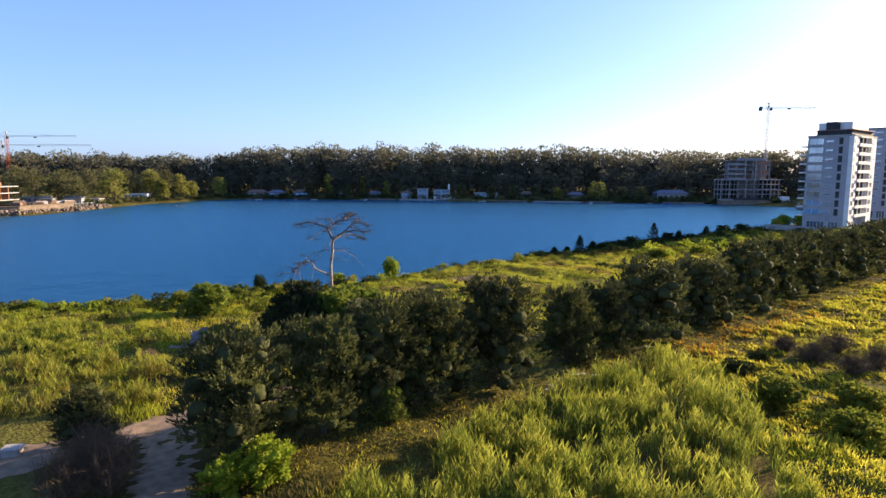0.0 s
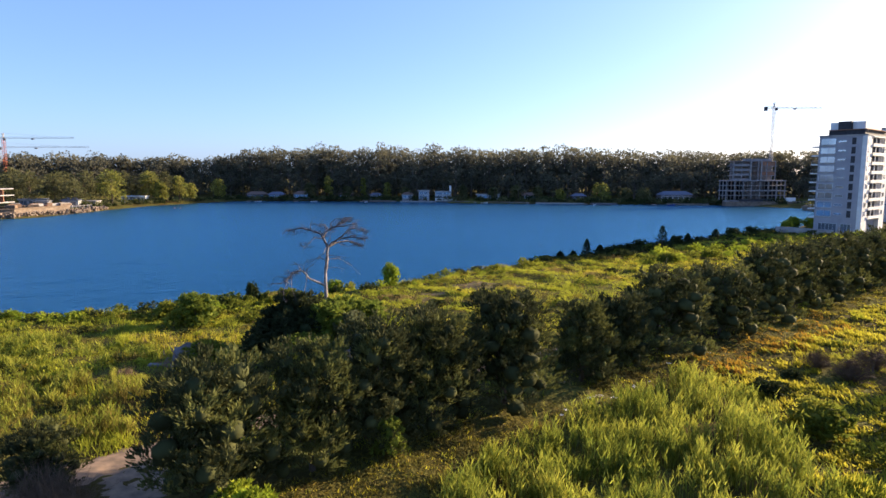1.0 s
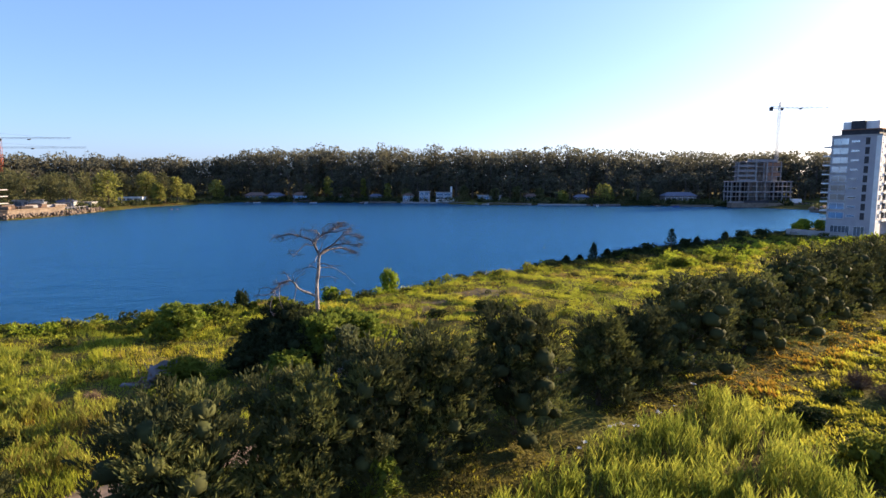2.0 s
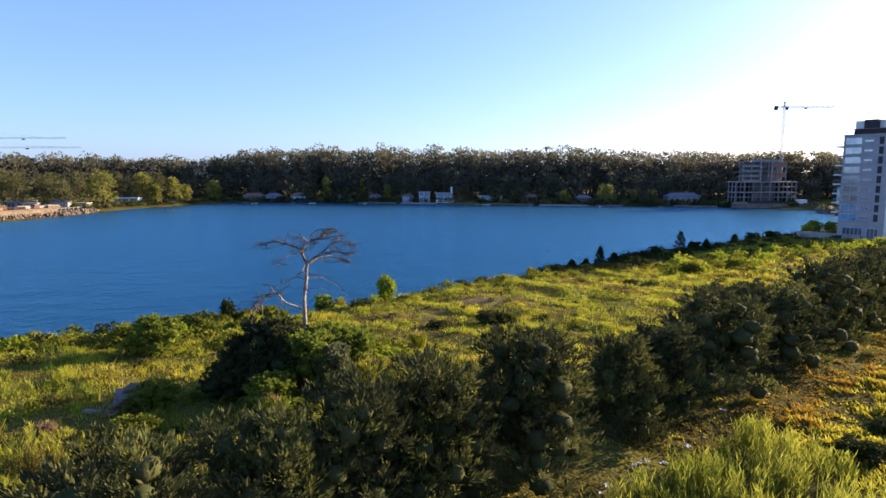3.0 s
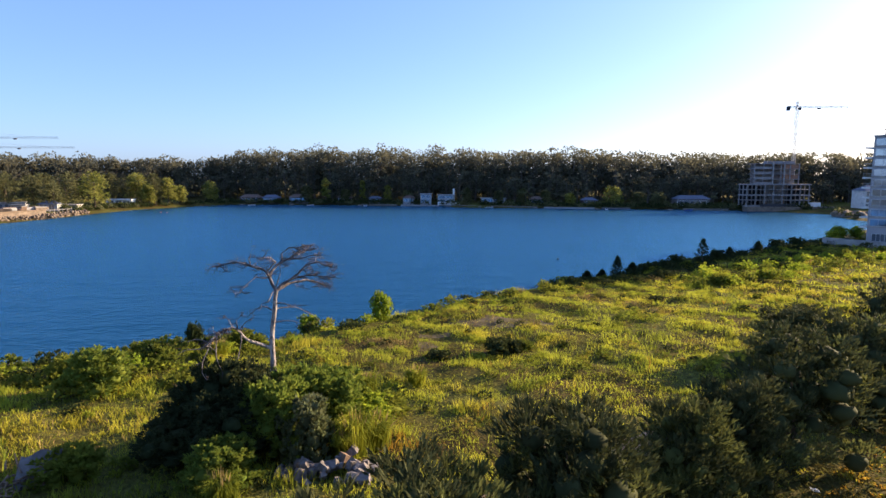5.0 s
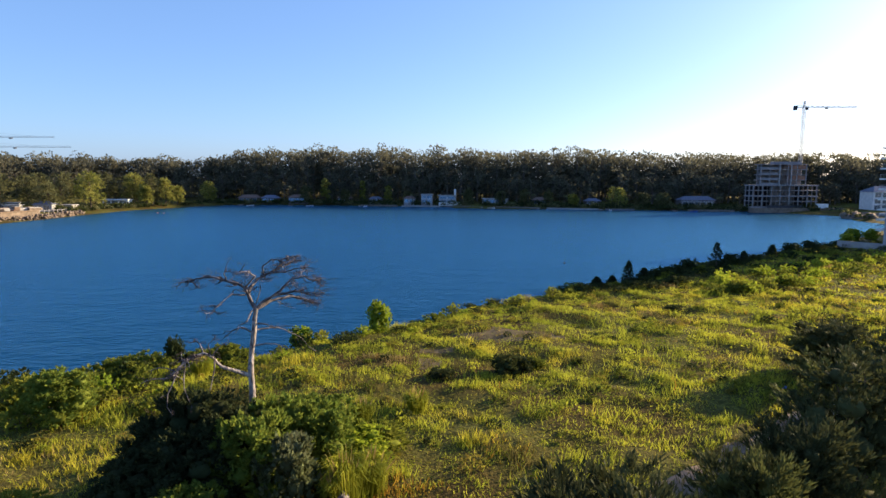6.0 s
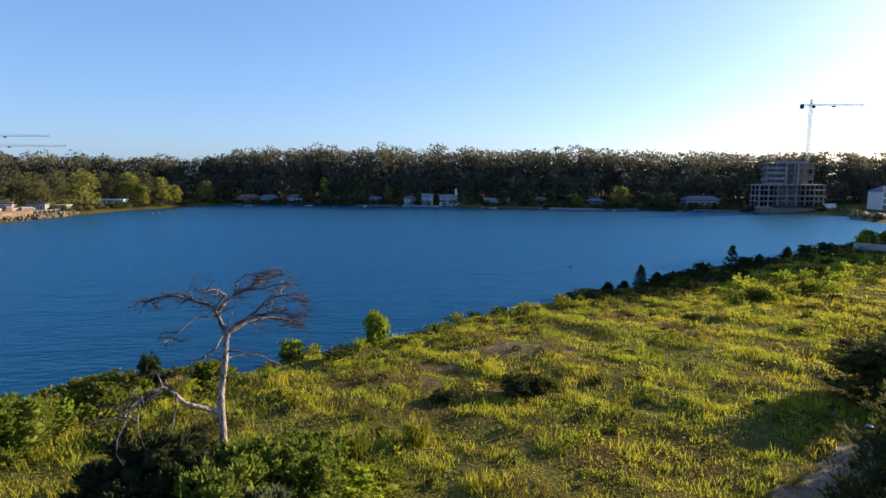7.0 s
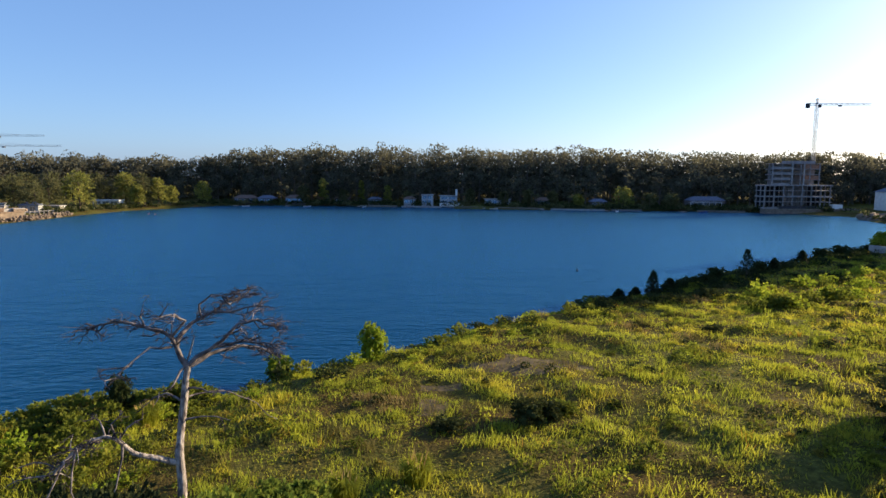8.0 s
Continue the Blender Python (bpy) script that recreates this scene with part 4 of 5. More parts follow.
boulders("bank_stones", 1100, bank, 0.4, M_STONE, "rough brown stones heaped along the lake bank", 3)
boulders("point_stones", 170, lambda q: (206 + 34 * q.random(), 332 + 22 * q.random() - 0, -1.0 + 2.4 * q.random()), 1.1, M_STONE, "grey stones of a breakwater point", 4)
# low stone point beside the eastern shore
pt = hold("breakwater", "low stone breakwater with pale wall", "breakwater", at=(206, 336, -2))
part("core", box_bm((0, 0, 0, 46, 16, 2.2)), M_STONE, pt)
part("pale_wall", box_bm((12, 5, 2.2, 46, 5.4, 4.4)), M_WHITE, pt)


# ---- meadow plants ----
def row_side(x, y):
    """Metres from the foot of the tree row: positive towards the lake."""
    return -0.63 * (x - 9.6) + 0.777 * (y - 54.6)


def inside(x, y, poly):
    r = np.zeros(np.shape(x), bool)
    for (ax, ay), (bx, by) in zip(poly, poly[1:] + poly[:1]):
        r ^= ((ay > y) != (by > y)) & (x < (bx - ax) * (y - ay) / ((by - ay) or 1e-9) + ax)
    return r


REEDBED = [(-7, 29), (-1, 35.5), (3, 41.5), (7, 46.5), (12.5, 50.6), (17, 54.5), (21.5, 57.5), (25, 52.5), (24, 46), (22, 40), (20, 29)]
q = np.random.default_rng(21)


def meadow(n, box, name, label, keep, height, mats, pick, lean, width, blades=11, spread=0.22, comb=None):
    """Tufts of blades over a stretch of ground: one object of uncountable grass."""
    m = n // 7
    x, y = np.repeat(box[0] + (box[2] - box[0]) * q.random(m), 7), np.repeat(box[1] + (box[3] - box[1]) * q.random(m), 7)
    tone = np.repeat(0.55 + 0.9 * q.random(m) ** 1.4, 7)
    x, y = x + q.normal(size=x.size) * 0.5, y + q.normal(size=x.size) * 0.5
    ok = keep(x, y) & (shore(x, y) > 0.8)
    x, y = x[ok], y[ok]
    h = height(x, y) * tone[ok]
    k = pick(x, y)
    bx, by = np.repeat(x, blades), np.repeat(y, blades)
    bx, by = bx + q.normal(size=bx.size) * spread, by + q.normal(size=bx.size) * spread
    z = ground_z(bx, by) - 0.04
    hh = np.repeat(h, blades) * (0.55 + 0.6 * q.random(bx.size))
    V, F = tri_blades(np.stack([bx, by, z], 1), hh, lean * (0.3 + q.random(bx.size)), width * (0.7 + 0.6 * q.random(bx.size)), q, comb)
    return tagged(new(name, np_mesh(name, V, F, mats, np.repeat(k, blades))), label, "grass", kind="stuff")


def near_row(x, y):
    u = row_side(x, y)
    return (u > -0.5) & (u < 5.5) & (x > -18) & (x < 96)


def is_bare(x, y):
    b = np.zeros(np.shape(x), bool)
    for cx, cy, ra, rb in ((7.5, 105.5, 6.0, 2.4), (-1.5, 99.5, 2.0, 1.2), (-2.5, 94.0, 1.2, 2.0)):
        b |= ((x - cx) / ra) ** 2 + ((y - cy) / rb) ** 2 < 1 + 0.45 * wave(x, y, 1.3, cx)
    for (ax, ay), (ex, ey) in list(zip(TRACK, TRACK[1:])) + list(zip(SPUR, SPUR[1:])):
        t = np.clip(((x - ax) * (ex - ax) + (y - ay) * (ey - ay)) / ((ex - ax) ** 2 + (ey - ay) ** 2), 0, 1)
        b |= np.hypot(x - ax - t * (ex - ax), y - ay - t * (ey - ay)) < 1.6
    return b


def lake_keep(x, y):
    return (row_side(x, y) > 0) & (~is_bare(x, y) | ((q.random(x.size) < 0.7) & (x > -12))) & (q.random(x.size) < np.where(near_row(x, y), 0.25, 0.7 + 0.5 * wave(x, y, 2.2, 3)))


def lake_height(x, y):
    lump = np.clip(0.5 + 0.75 * wave(x, y, 2.6, 1) + 0.45 * wave(x, y, 0.9, 4), 0, 1.3)
    return np.where(near_row(x, y), 0.3, 0.22 + 0.5 * lump ** 1.3 * np.where(x < -5, 1.15, 1.0))


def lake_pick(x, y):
    # yellower blades towards the towers put the far meadow's extra brightness into colour
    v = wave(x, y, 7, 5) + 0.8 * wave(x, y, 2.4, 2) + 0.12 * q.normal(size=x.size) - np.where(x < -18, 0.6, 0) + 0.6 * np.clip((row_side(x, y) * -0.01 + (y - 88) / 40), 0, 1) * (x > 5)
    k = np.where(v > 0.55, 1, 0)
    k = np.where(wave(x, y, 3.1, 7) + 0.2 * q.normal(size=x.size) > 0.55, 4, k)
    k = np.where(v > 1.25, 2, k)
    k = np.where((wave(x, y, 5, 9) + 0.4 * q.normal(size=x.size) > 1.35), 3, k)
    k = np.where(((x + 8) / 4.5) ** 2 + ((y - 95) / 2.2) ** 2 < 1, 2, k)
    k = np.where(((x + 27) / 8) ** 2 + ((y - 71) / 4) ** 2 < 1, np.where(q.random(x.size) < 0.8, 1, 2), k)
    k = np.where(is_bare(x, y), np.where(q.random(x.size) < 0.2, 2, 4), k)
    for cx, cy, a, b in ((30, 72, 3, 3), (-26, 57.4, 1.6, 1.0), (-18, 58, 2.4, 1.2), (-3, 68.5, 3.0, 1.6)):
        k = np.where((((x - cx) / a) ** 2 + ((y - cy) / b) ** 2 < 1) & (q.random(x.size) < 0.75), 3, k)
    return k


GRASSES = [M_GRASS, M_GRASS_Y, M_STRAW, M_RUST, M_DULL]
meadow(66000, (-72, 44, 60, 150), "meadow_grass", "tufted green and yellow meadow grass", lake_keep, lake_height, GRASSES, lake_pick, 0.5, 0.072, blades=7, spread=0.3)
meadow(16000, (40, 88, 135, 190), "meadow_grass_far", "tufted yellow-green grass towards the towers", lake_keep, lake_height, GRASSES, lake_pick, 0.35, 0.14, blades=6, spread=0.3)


def field_keep(x, y):
    return (row_side(x, y) < 0.5) & ((x > -12) | (y > 20)) & ~inside(x, y, REEDBED) & ~is_bare(x, y) & (q.random(x.size) < 0.9 + 0.3 * wave(x, y, 1.6, 6))


def field_pick(x, y):
    u = row_side(x, y)
    v = wave(x, y, 6, 3) + 0.6 * wave(x, y, 1.7, 8) + 0.15 * q.normal(size=x.size)
    k = np.where(v > -0.35, 1, 0)
    k = np.where((u > np.where(x < 12, -7.0, -5.0) + 0.6 * wave(x, y, 2, 4)) & (q.random(x.size) < 0.85), 4, k)
    k = np.where((k == 0) & (q.random(x.size) < 0.3), 1, k)
    rust = (u > -7.5 + wave(x, y, 3)) & (u < -1.5) & (x > 22) & (x < 50)
    return np.where(rust & (q.random(x.size) < 0.62), 3, k)


def field_height(x, y):
    lump = np.clip(0.5 + 0.8 * wave(x * 0.5, y * 1.6, 0.9, 2) + 0.4 * wave(x, y, 3, 1), 0, 1.4)
    return np.where(row_side(x, y) > -5.0, 0.16 + 0.1 * lump, 0.2 + 0.42 * lump)


meadow(25000, (12, 38, 90, 114), "field_grass", "wind-combed golden grass beside the tree row", field_keep, field_height, GRASSES, field_pick, 1.0, 0.17, blades=8, comb=3.6)
meadow(13000, (-45, 26, 12, 48), "verge_grass", "rough green grass beside the sandy track", field_keep, field_height, GRASSES, field_pick, 0.5, 0.1, blades=8)

meadow(5500, (12, 27, 48, 40), "near_field_grass", "rough yellow-green grass beyond the reeds", field_keep, lake_height, GRASSES, field_pick, 0.5, 0.11, blades=8)


def reeds(n, poly, box, name, label, mats, h0, h1, patch=0.75):
    c = n // 9
    x, y = np.repeat(box[0] + (box[2] - box[0]) * q.random(c), 9), np.repeat(box[1] + (box[3] - box[1]) * q.random(c), 9)
    tone = np.repeat(0.62 + 0.55 * q.random(c), 9)
    x, y, n = x + q.normal(size=x.size) * 0.2, y + q.normal(size=x.size) * 0.2, x.size
    ok = inside(x, y, poly) & (q.random(n) < 0.6 + patch * wave(x, y, 1.3, 2) + (patch - 0.75) * wave(x, y, 4.0, 5)) & ~is_bare(x, y)
    x, y = x[ok], y[ok]
    m = len(x)
    h = (h0 + (h1 - h0) * q.random(m)) * tone[ok] * (0.9 + 0.37 * patch * wave(x, y, 1.8, 1) + 0.3 * (patch - 0.75) * wave(x, y, 4.0, 5))
    foot = np.stack([x, y, ground_z(x, y) - 0.05], 1)
    V1, F1 = tri_blades(foot, h, np.full(m, 0.07), np.full(m, 0.05), q)
    heap = Heap()
    heap.add(V1, F1, 0)
    for s in (0.3, 0.45, 0.58, 0.7, 0.8, 0.9):
        a = q.random(m) * 6.28
        way = unit(np.stack([np.cos(a) * 0.4, np.sin(a) * 0.4, 0.95 - 0.35 * q.random(m)], 1))
        V, F = sprays(foot + [0, 0, 1] * (h * s)[:, None], way, 0.4 + 0.35 * q.random(m), 0.05 + 0.03 * q.random(m), q)
        # top leaves take the paler colour that includes painted light
        heap.add(V, F, 0 if s < 0.75 else 1)
    return tagged(new(name, heap.mesh(name, mats)), label, "reeds", kind="stuff")


reeds(19000, REEDBED, (-8, 29, 26, 58), "reed_bed", "tall bright green reeds beside the tree row", [M_REED, M_REEDTIP], 1.6, 2.7, 1.0)
reeds(5200, [(-46, 44), (-40, 57), (-31, 59), (-24, 57), (-21, 50), (-23, 46), (-33, 43)], (-46, 43, -21, 59), "dry_reed_bed", "yellow-green reeds beyond the sandy track", [M_STRAW2, M_REEDTIP], 0.8, 1.5, 1.4)
reeds(4200, [(-62, 62), (-40, 60), (-30, 62), (-29, 66), (-46, 72), (-62, 74)], (-62, 60, -29, 74), "green_reed_bed", "green reeds in the open meadow", [M_REED, M_REEDTIP], 0.6, 1.3, 1.5)


# ---- matted undergrowth and low cushions of the meadow ----
def thatch(n, box, name, label, keep, size, mats=(M_GRASS, M_MAT)):
    """Short matted leaves that lie over the soil."""
    x, y = box[0] + (box[2] - box[0]) * q.random(n), box[1] + (box[3] - box[1]) * q.random(n)
    ok = keep(x, y) & (shore(x, y) > 0.6)
    x, y = x[ok], y[ok]
    m = len(x)
    way = unit(np.stack([q.normal(size=m), q.normal(size=m), 0.25 + 0.35 * q.random(m)], 1))
    V, F = sprays(np.stack([x, y, ground_z(x, y) + 0.02], 1), way, size * (0.6 + 0.8 * q.random(m)), size * 0.2 * (0.6 + 0.8 * q.random(m)), q)
    return tagged(new(name, np_mesh(name, V, F, list(mats), np.where(q.random(m) < 0.6, 1, 0))), label, "undergrowth", kind="stuff")


def open_meadow(x, y):
    return (row_side(x, y) > 3) & (~is_bare(x, y) | (q.random(x.size) < 0.5))


thatch(95000, (-60, 50, 60, 150), "undergrowth", "short matted green undergrowth of the meadow", open_meadow, 0.3)
thatch(15000, (50, 95, 140, 205), "undergrowth", "short matted yellow-green growth towards the towers", open_meadow, 1.0)
thatch(16000, (-30, 26, 12, 50), "undergrowth", "short green growth beside the track", lambda x, y: (row_side(x, y) < 1) & ~is_bare(x, y), 0.36, (M_DULL, M_MAT))
thatch(34000, (8, 40, 80, 104), "undergrowth", "low golden grass mat beside the tree row", lambda x, y: (row_side(x, y) < -1) & ~inside(x, y, REEDBED), 0.5, (M_MAT, M_DULL))
cush = Heap()
for k in range(1500):
    x, y = -58 + 118 * q.random(), 56 + 88 * q.random()
    d = float(shore(x, y))
    if d < 2.0 or row_side(x, y) < 8 or (is_bare(np.array([x]), np.array([y]))[0] and q.random() < 0.8) or q.random() > 0.45 + 0.5 * float(wave(x, y, 6, 4)) + (0.4 if d < 16 else 0):
        continue
    r = 0.35 + 0.75 * q.random() ** 1.8
    m = int(34 + 46 * r)
    off = unit(q.normal(size=(m, 3)))
    off = off * [1, 1, 0.75 + 0.25 * q.random()] * (0.8 + 0.25 * q.random((m, 1))) * r
    off[:, 2] = np.abs(off[:, 2])
    cush.add(*sprays(np.array([x, y, gz(x, y) - 0.05]) + off, unit(np.cross(off, q.normal(size=(m, 3))) + 0.5 * off + [0, 0, 0.4 * r]), 0.2 + 0.18 * q.random(m), 0.12 + 0.08 * q.random(m), q), int(4 * q.random() ** 1.2))
tagged(new("cushion_plants", cush.mesh("cushion_plants", [M_SHRUB, M_GRASS, M_MAT, M_SHRUB_DARK])), "low rounded cushions of meadow herbs", "meadow plants", kind="stuff")


# ---- shrubs, one object each ----
SPAN, LEAF = {}, {}


def shrub(seed, mat, lobes, k, n, label, size=0.24, width=0.14, name="shrub", category="shrub", group="", R=1.0, H=1.0):
    """A shrub of several stems under rounded leafy lobes, R metres wide to each side and H high; scaled where it is placed."""
    w = np.random.default_rng(seed)
    e = hold(name, label, category, group)
    stems, leaves = Heap(), Heap()
    shape = crown_lobes(lobes, R * 0.92, H * 0.86, 0.1, w, min(1.0, H / R), 0.56 if lobes < 8 else 0.44)
    for c, rad in shape:
        c = np.array(c)
        stems.add(*tube([c * [0.08, 0.08, 0] - [0, 0, 0.12], c * [0.5, 0.5, 0.6], c], [0.04, 0.025, 0.008], 3))
    lobed(leaves, shape, w, k, n, 0.2 * R ** 0.6, 0.13 * R ** 0.6, size, width, 0.3, 0 if lobes > 8 else 8, (0,), 0.45 if lobes > 8 else 0)
    leaves.fit(R, H)
    child("stem", stems.mesh("stem", [M_BARK]), e)
    child("foliage", leaves.mesh("foliage", [mat]), e)
    SPAN[e.name] = (R, H)
    LEAF[e.name] = (np.concatenate(leaves.v), np.concatenate(leaves.f))
    return e


def park(kind, x, y, r, h, turn, group=""):
    """A copy of a shrub kind at a place, r metres wide to each side and h high."""
    ob = copy_thing(kind, Matrix())
    ob.matrix_basis = pose(x, y, gz(x, y) - 0.05, 0, 0, turn) @ Matrix.Diagonal((r / SPAN[kind.name][0], r / SPAN[kind.name][0], h / SPAN[kind.name][1], 1))
    if group:
        ob["group"] = group
    return ob


def heaped(kind, x, y, r, h, turn):
    """A shrub that joins the uncountable far scrub."""
    V, F = LEAF[kind.name]
    c, s = math.cos(radians(turn)), math.sin(radians(turn))
    V = V * [r / SPAN[kind.name][0], r / SPAN[kind.name][0], h / SPAN[kind.name][1]]
    V = np.stack([V[:, 0] * c - V[:, 1] * s + x, V[:, 0] * s + V[:, 1] * c + y, V[:, 2] + gz(x, y) - 0.05], 1)
    far_scrub.add(V, F, {"S_DARK": 0, "S_GREEN": 1, "S_LIME": 2}[{S_DARK: "S_DARK", S_LIME: "S_LIME"}.get(kind, "S_GREEN")])


far_scrub = Heap()
S_GREEN = shrub(51, M_SHRUB, 6, 10, 6, "leafy mid-green wild shrub in the meadow")
S_GREEN2 = shrub(52, M_SHRUB, 5, 11, 6, "leafy mid-green wild shrub in the meadow", H=1.1)
S_DARK = shrub(53, M_SHRUB_DARK, 6, 10, 6, "dark green wild shrub in the meadow")
S_LIME = shrub(54, M_SHRUB_LIME, 6, 10, 6, "bright lime-green shrub by the shore")
B_DARK = shrub(55, M_SHRUB_DARK, 14, 18, 11, "large dark evergreen bush in a dense mound", size=0.28, width=0.17, R=2.4, H=3.0, name="bush", category="bush")
B_GREEN = shrub(56, M_SHRUB, 13, 18, 11, "large rounded green bush", size=0.28, width=0.16, R=2.0, H=2.4, name="bush", category="bush")
B_LIME = shrub(57, M_SHRUB_LIME, 12, 20, 11, "large fresh lime-green bush", size=0.18, width=0.11, R=1.4, H=2.6, name="bush", category="bush")
B_SILVER = shrub(58, M_SILVER, 13, 24, 14, "silvery-leaved bush beside the dark mound", size=0.24, width=0.15, R=2.0, H=3.6, name="bush", category="bush")
B_DEEP = shrub(59, M_THICKET, 18, 28, 20, "large dark bush under the dead tree, shade in its colour", size=0.24, width=0.13, R=3.2, H=5.4, name="bush", category="bush")
B_LEAFY = shrub(60, M_BUSH, 16, 28, 18, "large leafy green bush under the dead tree", size=0.24, width=0.14, R=2.6, H=5.2, name="bush", category="bush")
kinds_first = [S_GREEN, S_GREEN2, S_DARK, S_LIME, B_DARK, B_GREEN, B_LIME, B_SILVER, B_DEEP, B_LEAFY]

big = [(B_LEAFY, -31.2, 79.4, 2.5, 4.0), (B_DARK, -28.9, 94.3, 1.0, 3.2), (B_GREEN, -26.2, 95.2, 1.8, 2.0), (B_LIME, -9.6, 110.2, 1.35, 4.4), (B_LIME, -18.6, 105.4, 1.3, 3.2),
       (B_DARK, 5.0, 91.2, 1.4, 1.9), (B_DARK, 6.6, 91.9, 1.2, 1.5), (B_GREEN, 8.0, 92.8, 1.2, 1.2), (B_DARK, -1.2, 89.6, 1.3, 1.0), (B_DARK, 31.8, 119.6, 1.1, 1.3), (B_GREEN, 48.4, 134.6, 2.0, 2.0),
       (B_LIME, -12.5, 33.3, 1.3, 2.4), (B_LIME, -10.4, 34.3, 1.5, 3.0), (B_LEAFY, -3.7, 43.0, 1.0, 2.8), 
       # mound: dark leaves left, bright leaves right, light and shade partly put into colour
       (B_DEEP, -16.2, 69.4, 2.9, 6.0), (B_DEEP, -13.8, 68.6, 2.6, 5.2), (B_LEAFY, -11.4, 69.6, 2.4, 5.5), (B_DEEP, -14.8, 66.2, 2.8, 4.6), (B_LEAFY, -12.0, 67.0, 2.3, 5.4), (B_DEEP, -18.6, 66.2, 2.3, 3.4), (B_DEEP, -18.2, 69.0, 2.2, 4.4),
       (B_SILVER, -9.9, 66.6, 1.9, 4.8), (B_LEAFY, -14.2, 62.9, 2.1, 2.9), (B_LEAFY, -8.8, 70.2, 2.2, 4.6), (B_LEAFY, -9.0, 73.0, 2.2, 4.6), (B_LIME, -6.6, 72.4, 1.9, 2.4), (B_GREEN, -5.6, 75.0, 2.0, 2.0), (B_GREEN, -19.8, 69.4, 1.5, 1.7),
       (B_GREEN, -24.0, 63.6, 1.9, 2.2), (B_GREEN, -22.6, 57.6, 1.8, 1.6), (B_DARK, -20.4, 54.4, 1.8, 1.6), (B_GREEN, -36.5, 84.0, 2.0, 2.6), (B_GREEN, -24.5, 96.5, 2.0, 2.4),
       (B_DARK, 31.7, 58.6, 1.0, 1.2), (B_GREEN, 27.0, 47.0, 2.0, 2.4), (B_GREEN, 29.5, 41.0, 1.8, 2.0), (B_GREEN, 33.5, 46.5, 1.8, 2.0), (B_DARK, 27.5, 54.6, 1.5, 1.4),
       (B_LIME, 125.0, 221.0, 2.2, 4.6), (B_LIME, 118.5, 214.0, 1.8, 3.4), (B_LIME, 130.0, 220.0, 2.0, 4.0), (B_DARK, 51.4, 162.8, 2.0, 3.0), (B_DARK, 47.2, 157.4, 1.8, 2.4),
       (B_DARK, 63.8, 170.2, 1.8, 3.0), (B_DARK, 43.0, 154.0, 1.8, 2.6), (B_DARK, 40.0, 151.5, 1.4, 2.0), (B_DARK, 88.5, 190.0, 2.2, 3.0), (B_DARK, 99.5, 200.0, 2.4, 3.0)]
for k, (kind, x, y, r, h) in enumerate(big):
    park(kind, x, y, r, h, 61 * k)

w = np.random.default_rng(77)
# belt of scrub along the water
path = np.array(LAKE[2:15], float)
seg = np.hypot(*np.diff(path, axis=0).T)
along = np.concatenate([[0], np.cumsum(seg)])
for k in range(190):
    s = along[-1] * ((k + w.random()) / 190) ** 0.95
    x, y = np.interp(s, along, path[:, 0]), np.interp(s, along, path[:, 1])
    off = 1.0 + 8.0 * w.random() ** 1.4
    x, y = x + 0.6 * off, y - 0.8 * off
    if shore(x, y) < 0.4:
        continue
    # mostly dark leaves past x 20, putting part of the tower's shadow into colour
    dark = x > 20
    kind = S_DARK if (dark and w.random() < 0.8) or w.random() < 0.18 else (S_LIME if w.random() < 0.22 else (S_GREEN if w.random() < 0.5 else S_GREEN2))
    r = (0.7 + 0.8 * w.random()) * (1.3 if x > 35 else 1.0)
    if x > 30 or k % 3 == 0:
        heaped(kind, x, y, r, r * (0.65 + 0.35 * w.random()), 360 * w.random())
    else:
        park(kind, x, y, r, r * (0.85 + 0.5 * w.random()), 360 * w.random(), "shrubs along the shore")
# dark scrub on the bank below the towers; colour also holds the tower's shadow
for k in range(115):
    s = 0.42 + 0.58 * w.random()
    x, y = np.interp(s * along[-1], along, path[:, 0]), np.interp(s * along[-1], along, path[:, 1])
    off = 1.5 + (11 if x < 45 else 19) * w.random()
    x, y = x + 0.6 * off, y - 0.8 * off
    if shore(x, y) < 1 or x < 16:
        continue
    r = 0.9 + 0.9 * w.random()
    heaped(S_DARK if w.random() < 0.8 else S_GREEN2, x, y, r, r * (0.6 + 0.4 * w.random()), 360 * w.random())
# meadow thicket
for k in range(80):
    x, y = -70 + 52 * w.random(), 76 + 22 * w.random()
    if shore(x, y) < 1.5 or (y < 80 and w.random() < 0.6):
        continue
    r = 0.8 + 0.8 * w.random()
    park((S_GREEN, S_GREEN2, S_LIME, S_GREEN)[int(4 * w.random())], x, y, r, r * (0.9 + 0.4 * w.random()), 360 * w.random(), "shrubs of the meadow thicket")
# bright bushes in front of the towers
for k in range(64):
    x = 44 + 79 * w.random()
    y = 131 + (x - 48) * 0.6 + 15 * w.random()
    r = 0.95 + 1.1 * w.random()
    if shore(x, y) < 8 or row_side(x, y) < 12:
        continue
    heaped((S_LIME, S_GREEN, S_GREEN2, S_LIME)[int(4 * w.random())], x, y, r, r * (0.9 + 0.5 * w.random()), 360 * w.random())
# scattered small shrubs
for k in range(170):
    x, y = -60 + 120 * w.random(), 50 + 90 * w.random()
    u = row_side(x, y)
    if shore(x, y) < 6 or (-1 < u < 8) or is_bare(np.array([x]), np.array([y]))[0] or u < 0:
        continue
    r = 0.4 + 0.6 * w.random() ** 1.5
    park((S_DARK, S_GREEN, S_GREEN2, S_GREEN)[int(4 * w.random())], x, y, r, r * (0.7 + 0.5 * w.random()), 360 * w.random(), "scattered meadow shrubs")
